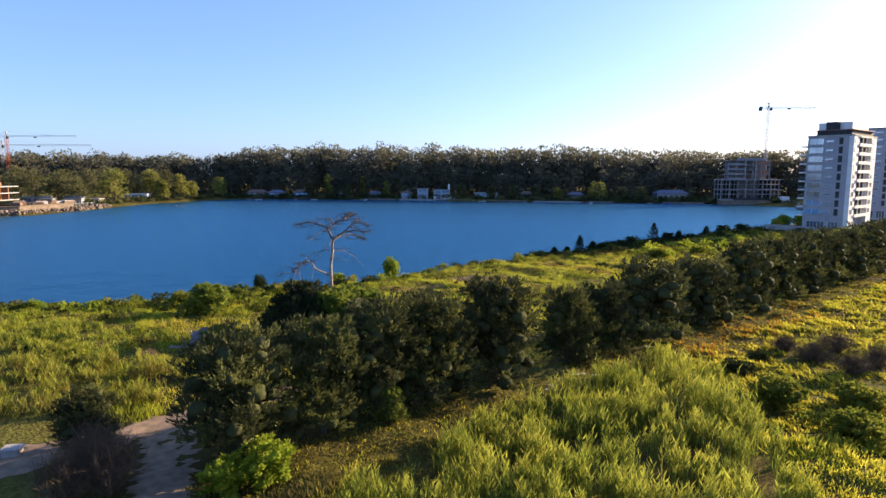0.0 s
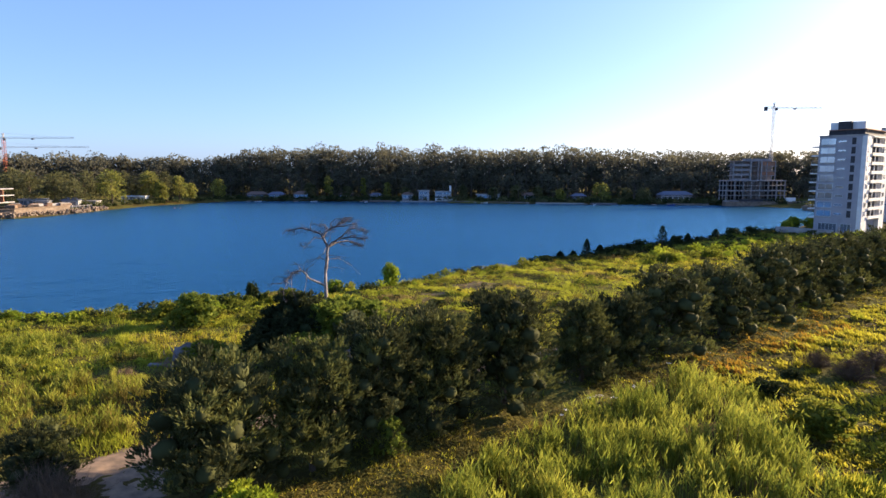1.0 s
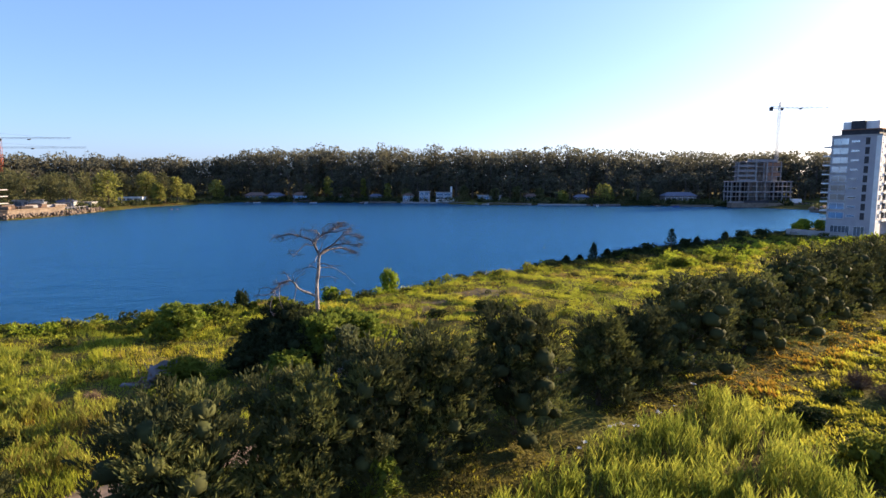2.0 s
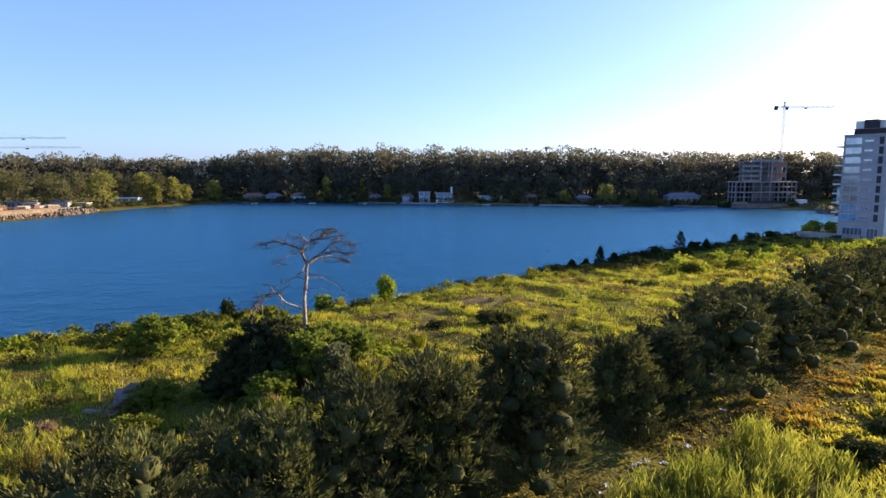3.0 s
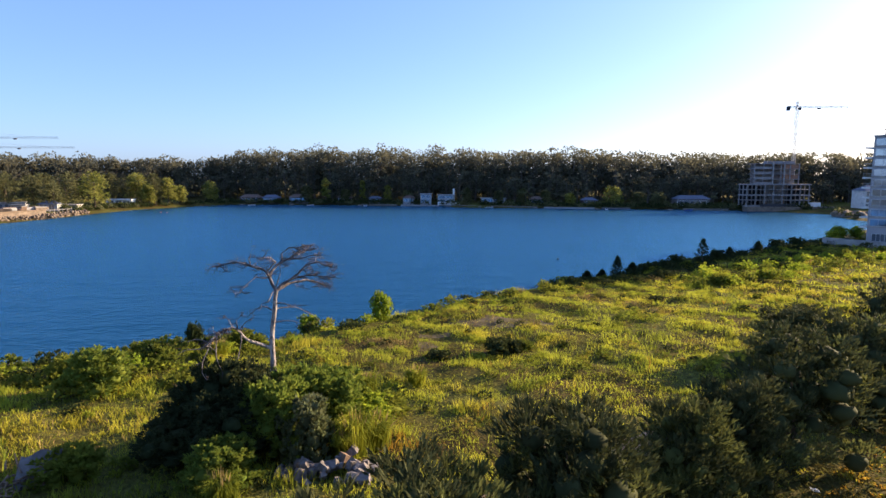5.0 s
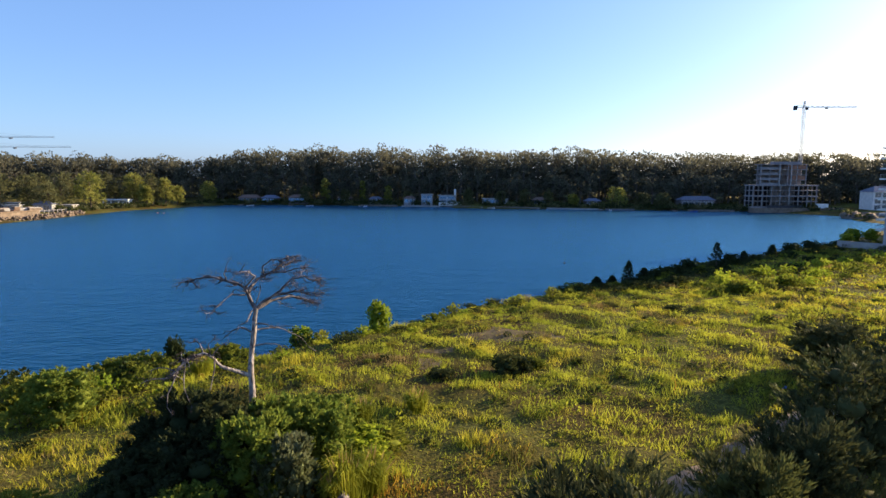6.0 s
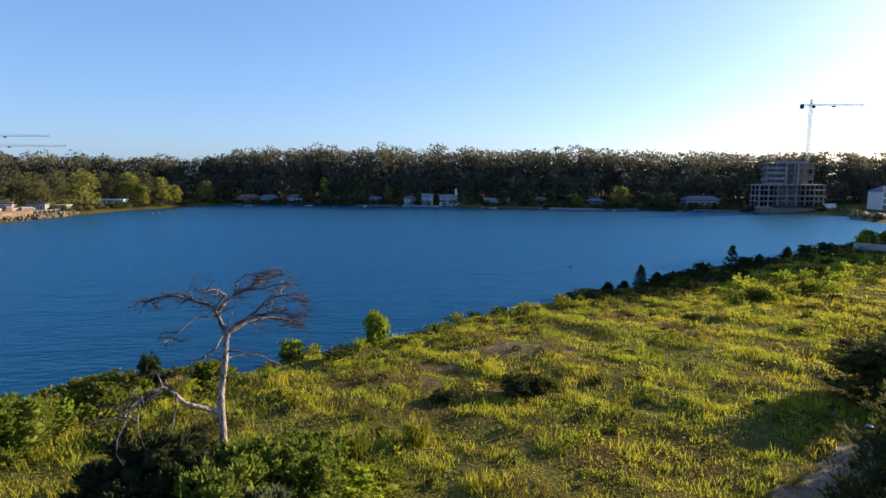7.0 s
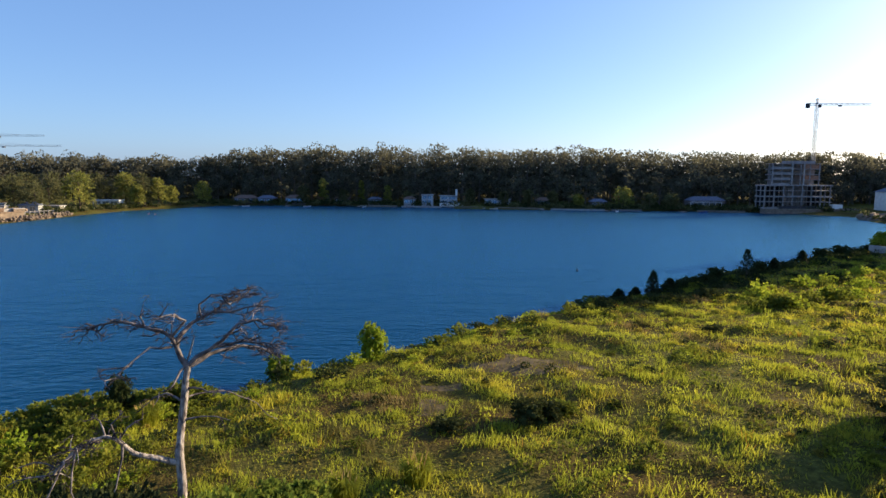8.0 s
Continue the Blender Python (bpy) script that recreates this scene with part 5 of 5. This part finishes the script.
for k in range(13):
    x, y = 24 + 45 * w.random(), 34 + 45 * w.random()
    if row_side(x, y) > -4:
        continue
    r = 0.5 + 0.7 * w.random()
    park((S_DARK, S_GREEN, S_GREEN2)[int(3 * w.random())], x, y, r, r * (0.7 + 0.4 * w.random()), 360 * w.random(), "shrubs in the golden field")
for k, ob in enumerate(kinds_first):
    x, y = -40 - 3 * k, 82 + 0.4 * k
    ob.matrix_basis = pose(x, y, gz(x, y) - 0.05) @ Matrix.Diagonal((1.2 / SPAN[ob.name][0], 1.2 / SPAN[ob.name][0], 1.3 / SPAN[ob.name][1], 1))


tagged(new("scrub", far_scrub.mesh("scrub", [M_SHRUB_DARK, M_SHRUB, M_SHRUB_LIME])), "dense mixed scrub along the lake bank below the towers", "shrubs", kind="stuff")


# conifers by the shore
def conifer(x, y, h, r, seed):
    w = np.random.default_rng(seed)
    e = hold("conifer", "small dark pointed conifer near the water", "conifer", "conifers by the shore", at=(x, y, gz(x, y) - 0.05))
    stem, nd = Heap(), Heap()
    stem.add(*tube([(0, 0, -0.2), (0.05, 0, h * 0.5), (0, 0.04, h)], [0.12, 0.07, 0.01], 6))
    for k in range(34):
        s = (k + 0.5) / 34
        a, d = k * 2.4, r * (1 - s) ** 0.8 * (0.7 + 0.5 * w.random())
        tip = np.array([math.cos(a) * d, math.sin(a) * d, h * (0.08 + 0.9 * s) + 0.1 * d])
        stem.add(*tube([(0, 0, h * (0.08 + 0.88 * s)), tip], [0.03, 0.008], 3))
        nd.add(*clump(tip * [0.3, 0.3, 1], tip * [1, 1, 0] + [0, 0, 0.3], d * 0.8 + 0.25, 0.42, 44, 0.34, 0.14, w, 0.3))
    child("trunk", stem.mesh("trunk", [M_BARK]), e)
    child("needles", nd.mesh("needles", [M_CONIFER]), e)


for k, (x, y, h, r) in enumerate([(56.9, 162.3, 5.4, 1.5), (33.6, 147.0, 4.1, 1.0), (30.0, 145.0, 1.8, 0.9), (37.5, 149.8, 2.2, 1.1), (67.5, 172.0, 2.6, 1.2), (81.5, 186.0, 2.6, 1.2), (26.5, 142.4, 1.6, 0.8)]):
    conifer(x, y, h, r, 300 + k)


# pampas clumps
def pampas(x, y, r, h, seed, mat=M_GRASS):
    w = np.random.default_rng(seed)
    e = hold("grass_clump", "arching pale pampas grass clump", "grass clump", "pampas clumps", at=(x, y, gz(x, y)))
    n = 1100
    foot = np.stack([w.normal(size=n) * 0.25 * r, w.normal(size=n) * 0.25 * r, np.zeros(n) - 0.05], 1)
    out = unit(foot * [1, 1, 0] + w.normal(size=(n, 3)) * [0.3, 0.3, 0])
    mid = foot + out * (0.35 * r * w.random((n, 1))) + [0, 0, 1] * (h * (0.6 + 0.4 * w.random((n, 1))))
    tip = mid + out * (0.5 * r * w.random((n, 1))) - [0, 0, 1] * (0.12 * h * w.random((n, 1)))
    side = unit(np.cross(out, [0, 0, 1])) * 0.022
    V = np.stack([foot - side, foot + side, mid + side, mid - side, tip + side * 0.3, tip - side * 0.3], 1).reshape(-1, 3)
    b = 6 * np.arange(n)[:, None]
    child("tuft", np_mesh("tuft", V, np.concatenate([b + [0, 1, 2, 3], b + [3, 2, 4, 5]]), [mat]), e)
    m = 22
    f2 = np.stack([w.normal(size=m) * 0.3 * r, w.normal(size=m) * 0.3 * r, np.full(m, h * 0.75)], 1)
    tagged(child("plume", np_mesh("plume", *sprays(f2, unit(f2 * [0.5, 0.5, 0] + [0, 0, 1.0]), np.full(m, h * 0.45), np.full(m, 0.09), w), [M_STRAW]), e, "pale feathery plumes"), kind="stuff")


for k, (x, y, r, h) in enumerate([(-6.6, 67.6, 1.7, 2.7), (-5.4, 68.6, 1.5, 2.2), (-13.2, 60.4, 1.1, 2.0), (-7.2, 66.6, 1.0, 1.9), (-24.6, 90.4, 1.1, 1.8), (-3.2, 82.0, 1.2, 1.7), (-7.4, 79.4, 1.2, 1.6)]):
    pampas(x, y, r, h, 400 + k)


# leafless brown shrubs
def twig_shrub(x, y, r, h, seed):
    w = np.random.default_rng(seed)
    e = hold("bare_shrub", "leafless brown twiggy shrub", "shrub", "bare shrubs", at=(x, y, gz(x, y)))
    hp = Heap()
    for k in range(110):
        a, el = w.random() * 6.28, 0.45 + 1.0 * w.random()
        tip = np.array([math.cos(a) * math.cos(el) * r, math.sin(a) * math.cos(el) * r, math.sin(el) * h])
        mid = tip * 0.5 + w.normal(size=3) * 0.08
        hp.add(*tube([(0, 0, -0.1), mid, tip], [0.03, 0.02, 0.006], 3))
        for j in range(9):
            b = mid + (tip - mid) * w.random()
            hp.add(*tube([b, b + w.normal(size=3) * 0.22 * r + [0, 0, 0.18 * h]], [0.012, 0.004], 3))
    child("twig_crown", hp.mesh("twig_crown", [M_TWIG]), e)


for k, (x, y, r, h) in enumerate([(-20.6, 34.2, 2.3, 3.4), (-19.0, 33.0, 2.3, 3.2), (-20.9, 32.0, 2.0, 3.0), (37.0, 58.5, 2.2, 1.8), (40.5, 60.5, 2.4, 2.0), (38.0, 54.0, 2.0, 1.6), (41.5, 56.0, 2.2, 1.7), (36.0, 62.0, 1.6, 1.3), (-28.6, 57.4, 1.1, 1.0)]):
    twig_shrub(x, y, r, h, 500 + k)


# ---- dead tree over the dark bushes ----
def dead_tree():
    w = np.random.default_rng(9)
    z0 = gz(-13.3, 71.3)
    e = hold("dead_tree", "bleached dead tree with bare spreading branches", "tree", at=(-13.3, 71.3, z0), turn=25)

    def line(*pts):
        """Points across the tree, above the ground and into the depth; depth runs on where it is left out."""
        back = [0.12 * max(0.0, p[1] - 7.35) for p in pts]
        return [Vector((p[0] * (1 + b / 28), (p[2] if len(p) > 2 else 0.0) + b, p[1] - 0.3 * b - z0)) for p, b in zip(pts, back)]

    def limb(heap, pts, r0, r1, sides=6, mi=0):
        """A knotty tapering limb, bent a little between its points."""
        fine = []
        for a, b in zip(pts, pts[1:]):
            fine += [a, a.lerp(b, 0.5) + Vector(w.normal(size=3)) * 0.05 * (b - a).length]
        fine.append(pts[-1])
        n = len(fine) - 1
        heap.add(*tube(fine, [(r0 + (r1 - r0) * (k / n) ** 0.8) * (0.9 + 0.2 * w.random()) for k in range(n + 1)], sides), mi)

    def twigs(heap, a, b, r, n, depth, spread=0.8, reach=1.0):
        for k in range(n):
            p = a.lerp(b, w.random())
            d = (b - a).normalized() * 0.9 + Vector(w.normal(size=3) * spread)
            d.z = d.z * 0.42 - 0.1
            d.normalize()
            L = reach * (0.3 + 0.7 * w.random()) * (1.0 if depth > 1 else 0.7 if depth else 0.45)
            bend = Vector(w.normal(size=3) * 0.22 * L)
            pts = [p, p + d * L * 0.35 + bend * 0.7, p + d * L * 0.7 + bend * 0.4, p + d * L - bend * 0.3]
            heap.add(*tube(pts, [r, r * 0.8, r * 0.6, r * 0.35], 4), 0 if depth > 1 and w.random() < 0.4 else 1)
            if depth:
                twigs(heap, pts[1], pts[3], r * 0.62, 2, depth - 1, spread, reach)

    h = Heap()
    limb(h, line((0.05, z0 - 0.4), (0.06, 3.5), (0.02, 5.6), (0.0, 7.35), (0.05, 8.3), (0.2, 9.5), (0.34, 10.5), (0.52, 11.75)), 0.23, 0.15, 10)
    child("trunk", h.mesh("trunk", [M_DEAD], True), e)
    # crown limbs: points, thickness at both ends, twigs to each stretch
    limbs = [(line((0.5, 11.7), (0.24, 12.15), (0.08, 12.66, 0.1), (-0.1, 13.1, 0.2), (-0.55, 13.42, 0.3), (-1.14, 13.62, 0.5), (-1.7, 13.82, 0.6), (-2.3, 13.9, 0.8), (-2.9, 13.8, 0.9), (-3.35, 13.6, 1.0)), 0.14, 0.03, 3),
             (line((0.08, 12.66, 0.1), (0.29, 13.12, 0.4), (0.75, 13.55, 0.7), (1.2, 13.72, 0.9), (1.72, 13.94, 1.1), (2.26, 14.39, 1.2), (2.95, 14.85, 1.3)), 0.12, 0.03, 4),
             (line((0.6, 11.8), (1.13, 12.32, -0.3), (1.67, 12.75, -0.6), (2.21, 13.26, -0.8), (2.63, 13.71, -0.9), (3.44, 13.85, -1.0), (4.0, 13.5, -1.1), (4.4, 13.4, -1.2)), 0.1, 0.025, 3),
             (line((0.62, 11.75), (1.38, 12.08, 0.3), (1.9, 12.15, 0.5), (2.7, 12.23, 0.7), (3.24, 12.1, 0.9), (3.92, 11.83, 1.0), (4.3, 11.5, 1.1)), 0.12, 0.03, 3),
             (line((1.1, 12.2, 0.2), (1.53, 12.48, -0.1), (2.05, 12.63, -0.4), (2.86, 12.83, -0.8), (3.67, 12.74, -1.1), (4.6, 12.7, -1.5)), 0.08, 0.025, 3),
             (line((1.2, 13.72, 0.9), (1.1, 14.4, 0.7), (1.63, 14.9, 0.4), (2.3, 14.74, 0.2)), 0.06, 0.02, 4),
             (line((1.72, 13.94, 1.1), (2.37, 13.95, 0.6), (3.04, 14.17, 0.3), (3.7, 14.2, 0.0)), 0.07, 0.02, 5),
             (line((2.26, 14.39, 1.2), (2.5, 14.1, 1.7), (3.1, 14.3, 2.1), (3.5, 14.6, 2.4)), 0.06, 0.02, 4),
             (line((-1.14, 13.62, 0.5), (-1.29, 14.17, 0.3), (-1.1, 14.45, 0.1)), 0.05, 0.02, 3),
             (line((-0.1, 13.1, 0.2), (0.5, 13.95, -0.4), (0.1, 14.35, -0.8), (-0.5, 14.4, -1.2)), 0.06, 0.02, 4),
             (line((-0.1, 12.68, 0.1), (-0.94, 12.94, -0.6), (-1.55, 12.58, -1.1), (-2.2, 12.0, -1.5)), 0.06, 0.015, 3)]
    for pts, r0, r1, n in limbs:
        h = Heap()
        limb(h, pts, r0 * 1.12, r1 * 1.2)
        for a, b in zip(pts[2:], pts[3:]):
            twigs(h, a, b, 0.034, n + 1, 2, 1.0, 1.15)
        twigs(h, pts[-2], pts[-1], 0.026, 2, 2, 0.5, 1.1)
        child("branch", h.mesh("branch", [M_LIMB, M_DEADTWIG], True), e)
    # the heavy low arm with its tangle of twigs
    h = Heap()
    arm = line((0.0, 7.35), (-0.6, 7.66, -0.2), (-1.32, 8.0, -0.3), (-1.79, 8.28, -0.4), (-2.22, 8.92, -0.6), (-2.78, 9.37, -0.8), (-3.24, 9.32, -1.0), (-3.81, 9.15, -1.2), (-4.22, 8.83, -1.4), (-4.55, 8.4, -1.5))
    limb(h, arm, 0.15, 0.035, 7)
    for a, b in zip(arm[4:], arm[5:]):
        twigs(h, a, b, 0.03, 6, 2, 1.0, 1.0)
    child("branch", h.mesh("branch", [M_DEAD, M_DEADTWIG], True), e, "thick bleached lower arm")
    thin = [(line((0.5, 12.0), (0.7, 12.7, -0.2), (0.82, 13.2, -0.3)), 0.045, 0), (line((0.4, 10.7), (1.06, 10.69, -0.3), (1.57, 10.5, -0.5), (2.63, 10.5, -0.8)), 0.045, 2),
            (line((0.3, 10.2), (0.8, 10.25, 0.4), (1.95, 10.12, 0.8), (2.74, 9.63, 1.0), (3.55, 9.1, 1.2), (4.5, 8.05, 1.4)), 0.045, 1), (line((0.2, 9.28), (1.0, 9.38, -0.2), (2.17, 9.06, -0.4)), 0.05, 1),
            (line((0.45, 11.8), (0.0, 11.27, -0.3), (-0.25, 10.96, -0.5), (-0.68, 10.89, -0.6), (-0.9, 10.4, -0.7)), 0.05, 1), (line((0.25, 10.1), (-0.4, 10.5, 0.3), (-0.96, 10.3, 0.5), (-1.34, 9.95, 0.6)), 0.05, 2),
            (line((-3.24, 9.32, -1.0), (-4.06, 8.66, -0.8), (-4.76, 8.0, -0.6), (-5.62, 8.05, -0.6), (-6.3, 7.85, -0.5)), 0.05, 3), (line((-2.18, 8.8, -0.6), (-2.35, 7.76, -0.8), (-2.7, 6.7, -0.9)), 0.045, 0),
            (line((-2.3, 9.0, -0.6), (-1.95, 9.63, -0.9), (-1.33, 10.0, -1.1)), 0.04, 3), (line((-2.78, 9.37, -0.8), (-2.97, 9.95, -0.5), (-3.3, 10.15, -0.3)), 0.04, 4), (line((-2.4, 9.17, -0.7), (-2.51, 10.0, -1.2), (-2.0, 10.6, -1.6)), 0.04, 3),
            (line((-3.8, 9.15, -1.2), (-4.0, 7.6, -1.6), (-3.6, 6.4, -1.8)), 0.035, 2), (line((-4.2, 8.8, -1.4), (-4.9, 7.4, -1.8), (-4.7, 6.2, -2.0)), 0.035, 2), (line((-4.4, 8.6, -1.5), (-5.2, 8.9, -1.2), (-5.8, 8.7, -1.0)), 0.035, 2)]
    for pts, r0, n in thin:
        h = Heap()
        limb(h, pts, r0 * 1.25, 0.018, 5)
        for a, b in zip(pts[1:], pts[2:]):
            twigs(h, a, b, 0.028, n, 1, 1.0, 0.9)
        child("branch", h.mesh("branch", [M_LIMB, M_DEADTWIG], True), e)


dead_tree()


# ---- heaps and scraps ----
def chunk(w, s):
    """A broken block with uneven corners."""
    bm = bmesh.new()
    pts = [Vector((sx * s[0] * (0.7 + 0.5 * w.random()), sy * s[1] * (0.7 + 0.5 * w.random()), sz * s[2] * (0.7 + 0.5 * w.random()))) for sx in (-1, 1) for sy in (-1, 1) for sz in (-1, 1)]
    pts += [Vector(w.normal(size=3)).normalized() * max(s) * 0.9 for _ in range(4)]
    for p in pts:
        bm.verts.new(p)
    bmesh.ops.convex_hull(bm, input=bm.verts)
    for v in [v for v in bm.verts if not v.link_faces]:
        bm.verts.remove(v)
    return bm


w = np.random.default_rng(12)
heap = hold("rubble_heap", "heap of pale broken concrete rubble by the bushes", "rubble", at=(-7.9, 64.6, gz(-7.9, 64.6)))
for k in range(84):
    x, y = -3.2 + 6.2 * w.random(), w.normal() * 0.65
    z = max(0.05, 0.85 - 0.07 * x * x - 0.4 * y * y + 0.25 * math.sin(2.3 * x)) * w.random()
    s = 0.14 + 0.34 * w.random() ** 1.8
    ob = part("stone", chunk(w, (s, s * 0.8, s * 0.6)), M_WOOD if k % 9 == 4 else M_ROCK, heap)
    ob.matrix_basis = pose(x + 0.25 * y, y, z + s * 0.3, *(w.random(3) * 360))
for x, y, z, a, b, c in ((-1.5, -0.2, 0.6, 0.4, 0.28, 0.25), (1.1, 1.5, 0.8, 0.26, 0.24, 0.5), (0.6, 1.3, 0.5, 0.2, 0.22, 0.34), (1.9, -0.1, 0.5, 0.36, 0.22, 0.28)):
    ob = part("slab_fragment", chunk(w, (a, b, c)), M_ROCK, heap, "large broken concrete fragment")
    ob.matrix_basis = pose(x, y, z, *(w.random(3) * 60))

pile = hold("debris_pile", "pile of broken timber with a bent grey sheet", "debris", at=(-26.6, 62.6, gz(-26.6, 62.6)), turn=8)
bm = bmesh.new()
bmesh.ops.create_grid(bm, x_segments=8, y_segments=6, size=0.5)
for v in bm.verts:
    x, y = v.co.x, v.co.y
    v.co = Vector((x * 2.3 + 0.3 * y, 0.9 * y + 0.12 * math.sin(5 * x), 1.0 + y * 1.9 + 0.25 * x + (0.16 * math.cos(9 * x) if y > 0.45 else 0)))
bmesh.ops.solidify(bm, geom=bm.faces[:], thickness=0.05)
ob = part("sheet", bm, M_SHEET, pile, "bent grey sheet")
ob.matrix_basis = pose(0.9, 0.6, 0, 0, 0, 4)
part("slab", box_bm((-2.4, -0.35, 0, -0.8, 0.3, 0.42), bevel=0.1), M_SHEET, pile, "grey concrete block")
for k in range(34):
    L, a = 0.5 + 1.2 * w.random(), w.random() * 360
    h = Heap()
    h.add(*tube([(0, 0, 0), (L * 0.5, 0.08 * w.normal(), 0.06), (L, 0, 0)], [0.07, 0.06, 0.03], 5))
    ob = child("timber", h.mesh("timber", [M_WOOD]), pile)
    ob.matrix_basis = pose(w.normal() * 0.7, w.normal() * 0.5, 0.1 + 0.8 * w.random(), 0, -40 + 80 * w.random(), a)

box = hold("concrete_box", "small white concrete box beside the track", "concrete box", at=(-28.2, 37.9, gz(-28.2, 37.9)), turn=8)
part("body", box_bm((-0.5, -0.4, -0.2, 0.5, 0.4, 0.4), bevel=0.03), M_CONC, box)
part("lid", box_bm((-0.6, -0.5, 0.403, 0.6, 0.5, 0.5), bevel=0.02), M_CONC, box, "white lid slab")


def scrap(x, y, s, mat, label, seed):
    w = np.random.default_rng(seed)
    bm = bmesh.new()
    bmesh.ops.create_grid(bm, x_segments=4, y_segments=4, size=s)
    for v in bm.verts:
        v.co += Vector(w.normal(size=3) * s * 0.22)
        v.co.z = abs(v.co.z) * 1.4
    bmesh.ops.solidify(bm, geom=bm.faces[:], thickness=0.01)
    me = bpy.data.meshes.new("scrap")
    bm.to_mesh(me)
    bm.free()
    me.materials.append(mat)
    ob = tagged(new("scrap", me), label, "litter", "scraps of litter")
    ob.matrix_basis = pose(x, y, gz(x, y) + 0.05 + s * 0.2, 0, 0, seed * 40)


spots = [(12.4, 53.6), (11.9, 53.2), (12.9, 54.0), (9.0, 50.2), (9.5, 50.9), (16.6, 56.4), (18.6, 58.2), (14.2, 54.2), (21.8, 62.4), (27.6, 66.6)]
for k, (x, y) in enumerate(spots):
    scrap(x, y, 0.13 + 0.05 * (k % 3), M_PLASTIC, "scrap of white plastic on the grass", k + 1)
for k, (x, y) in enumerate([(29.5, 86.4), (31.6, 84.6), (32.0, 83.0), (30.4, 80.4)]):
    scrap(x, y, 0.28, M_BLUE if k == 0 else M_PLASTIC, "scrap of blue plastic on the grass" if k == 0 else "scrap of pale plastic under the trees", 40 + k)


# ---- on the water ----
def buoy(x, y, mat, label, s=0.35):
    e = hold("buoy", label, "buoy", "buoys on the lake", at=(x, y, WATER_Z))
    bm = bmesh.new()
    bmesh.ops.create_uvsphere(bm, u_segments=12, v_segments=8, radius=s)
    part("float", bm, mat, e)
    part("staff", box_bm((-0.03, -0.03, s * 0.9, 0.03, 0.03, s * 2.6)), M_DARK, e)


buoy(28.0, 181.0, M_DARK, "small dark buoy on the lake", 0.3)
buoy(-164.0, 372.0, M_RED, "small red buoy near the peninsula", 0.45)
buoy(-160.0, 371.0, M_RED, "small red buoy near the peninsula", 0.4)


def pontoon(x, y, L, label):
    e = hold("pontoon", label, "pontoon", "pontoons on the far shore", at=(x, y, WATER_Z))
    for k in range(int(L / 0.5)):
        part("plank", box_bm((-1.0, -L + k * 0.5, 0.5, 1.0, -L + k * 0.5 + 0.44, 0.58)), M_CONC, e)
    for sx in (-0.9, 0.75):
        part("beam", box_bm((sx, -L, 0.3, sx + 0.15, 3, 0.498)), M_WOOD, e)
        for k in range(3):
            part("pile", box_bm((sx, -L + 0.3 + k * L / 3, -2.5, sx + 0.16, -L + 0.46 + k * L / 3, 0.9)), M_WOOD, e)


def boat(x, y, turn, mat, label):
    e = hold("boat", label, "boat", "moored boats", at=(x, y, WATER_Z), turn=turn)
    bm = bmesh.new()
    rings = []
    for k in range(7):
        s = k / 6
        wdt = 0.95 * math.sin(math.pi * min(0.92, 0.28 + 0.72 * (1 - s))) ** 0.6
        zt = 0.55 + 0.3 * s * s
        rings.append([bm.verts.new(p) for p in ((-2.6 + 5.2 * s, -wdt, zt), (-2.6 + 5.2 * s, -wdt * 0.6, -0.15), (-2.6 + 5.2 * s, wdt * 0.6, -0.15), (-2.6 + 5.2 * s, wdt, zt))])
    for a, b in zip(rings, rings[1:]):
        for j in range(3):
            bm.faces.new((a[j], a[j + 1], b[j + 1], b[j]))
    bm.faces.new(rings[0])
    bm.faces.new(rings[-1][::-1])
    bmesh.ops.solidify(bm, geom=bm.faces[:], thickness=0.06)
    part("hull", bm, mat, e)
    for sx in (-1.2, 0.4):
        part("thwart", box_bm((sx, -0.75, 0.3, sx + 0.35, 0.75, 0.36)), M_WOOD, e)
    part("windscreen", box_bm((1.0, -0.5, 0.6, 1.06, 0.5, 1.0)), M_GLASS, e)


for x, y, L in ((-148, 466, 7), (-112, 464, 6), (-62, 460, 8), (-28, 453, 6), (22, 442, 7), (58, 430, 6), (96, 419, 7), (140, 412, 6)):
    pontoon(x, y, L, "small wooden pontoon on the far bank")
for x, y, t, m in ((-140, 459, 20, M_WHITE), (-58, 452, 80, M_WHITE), (28, 434, 10, M_WHITE), (101, 412, 70, M_WHITE), (150, 405, 15, M_BLUE), (-98, 459, 5, M_WHITE)):
    boat(x, y, t, m, "small moored motor boat by a pontoon")
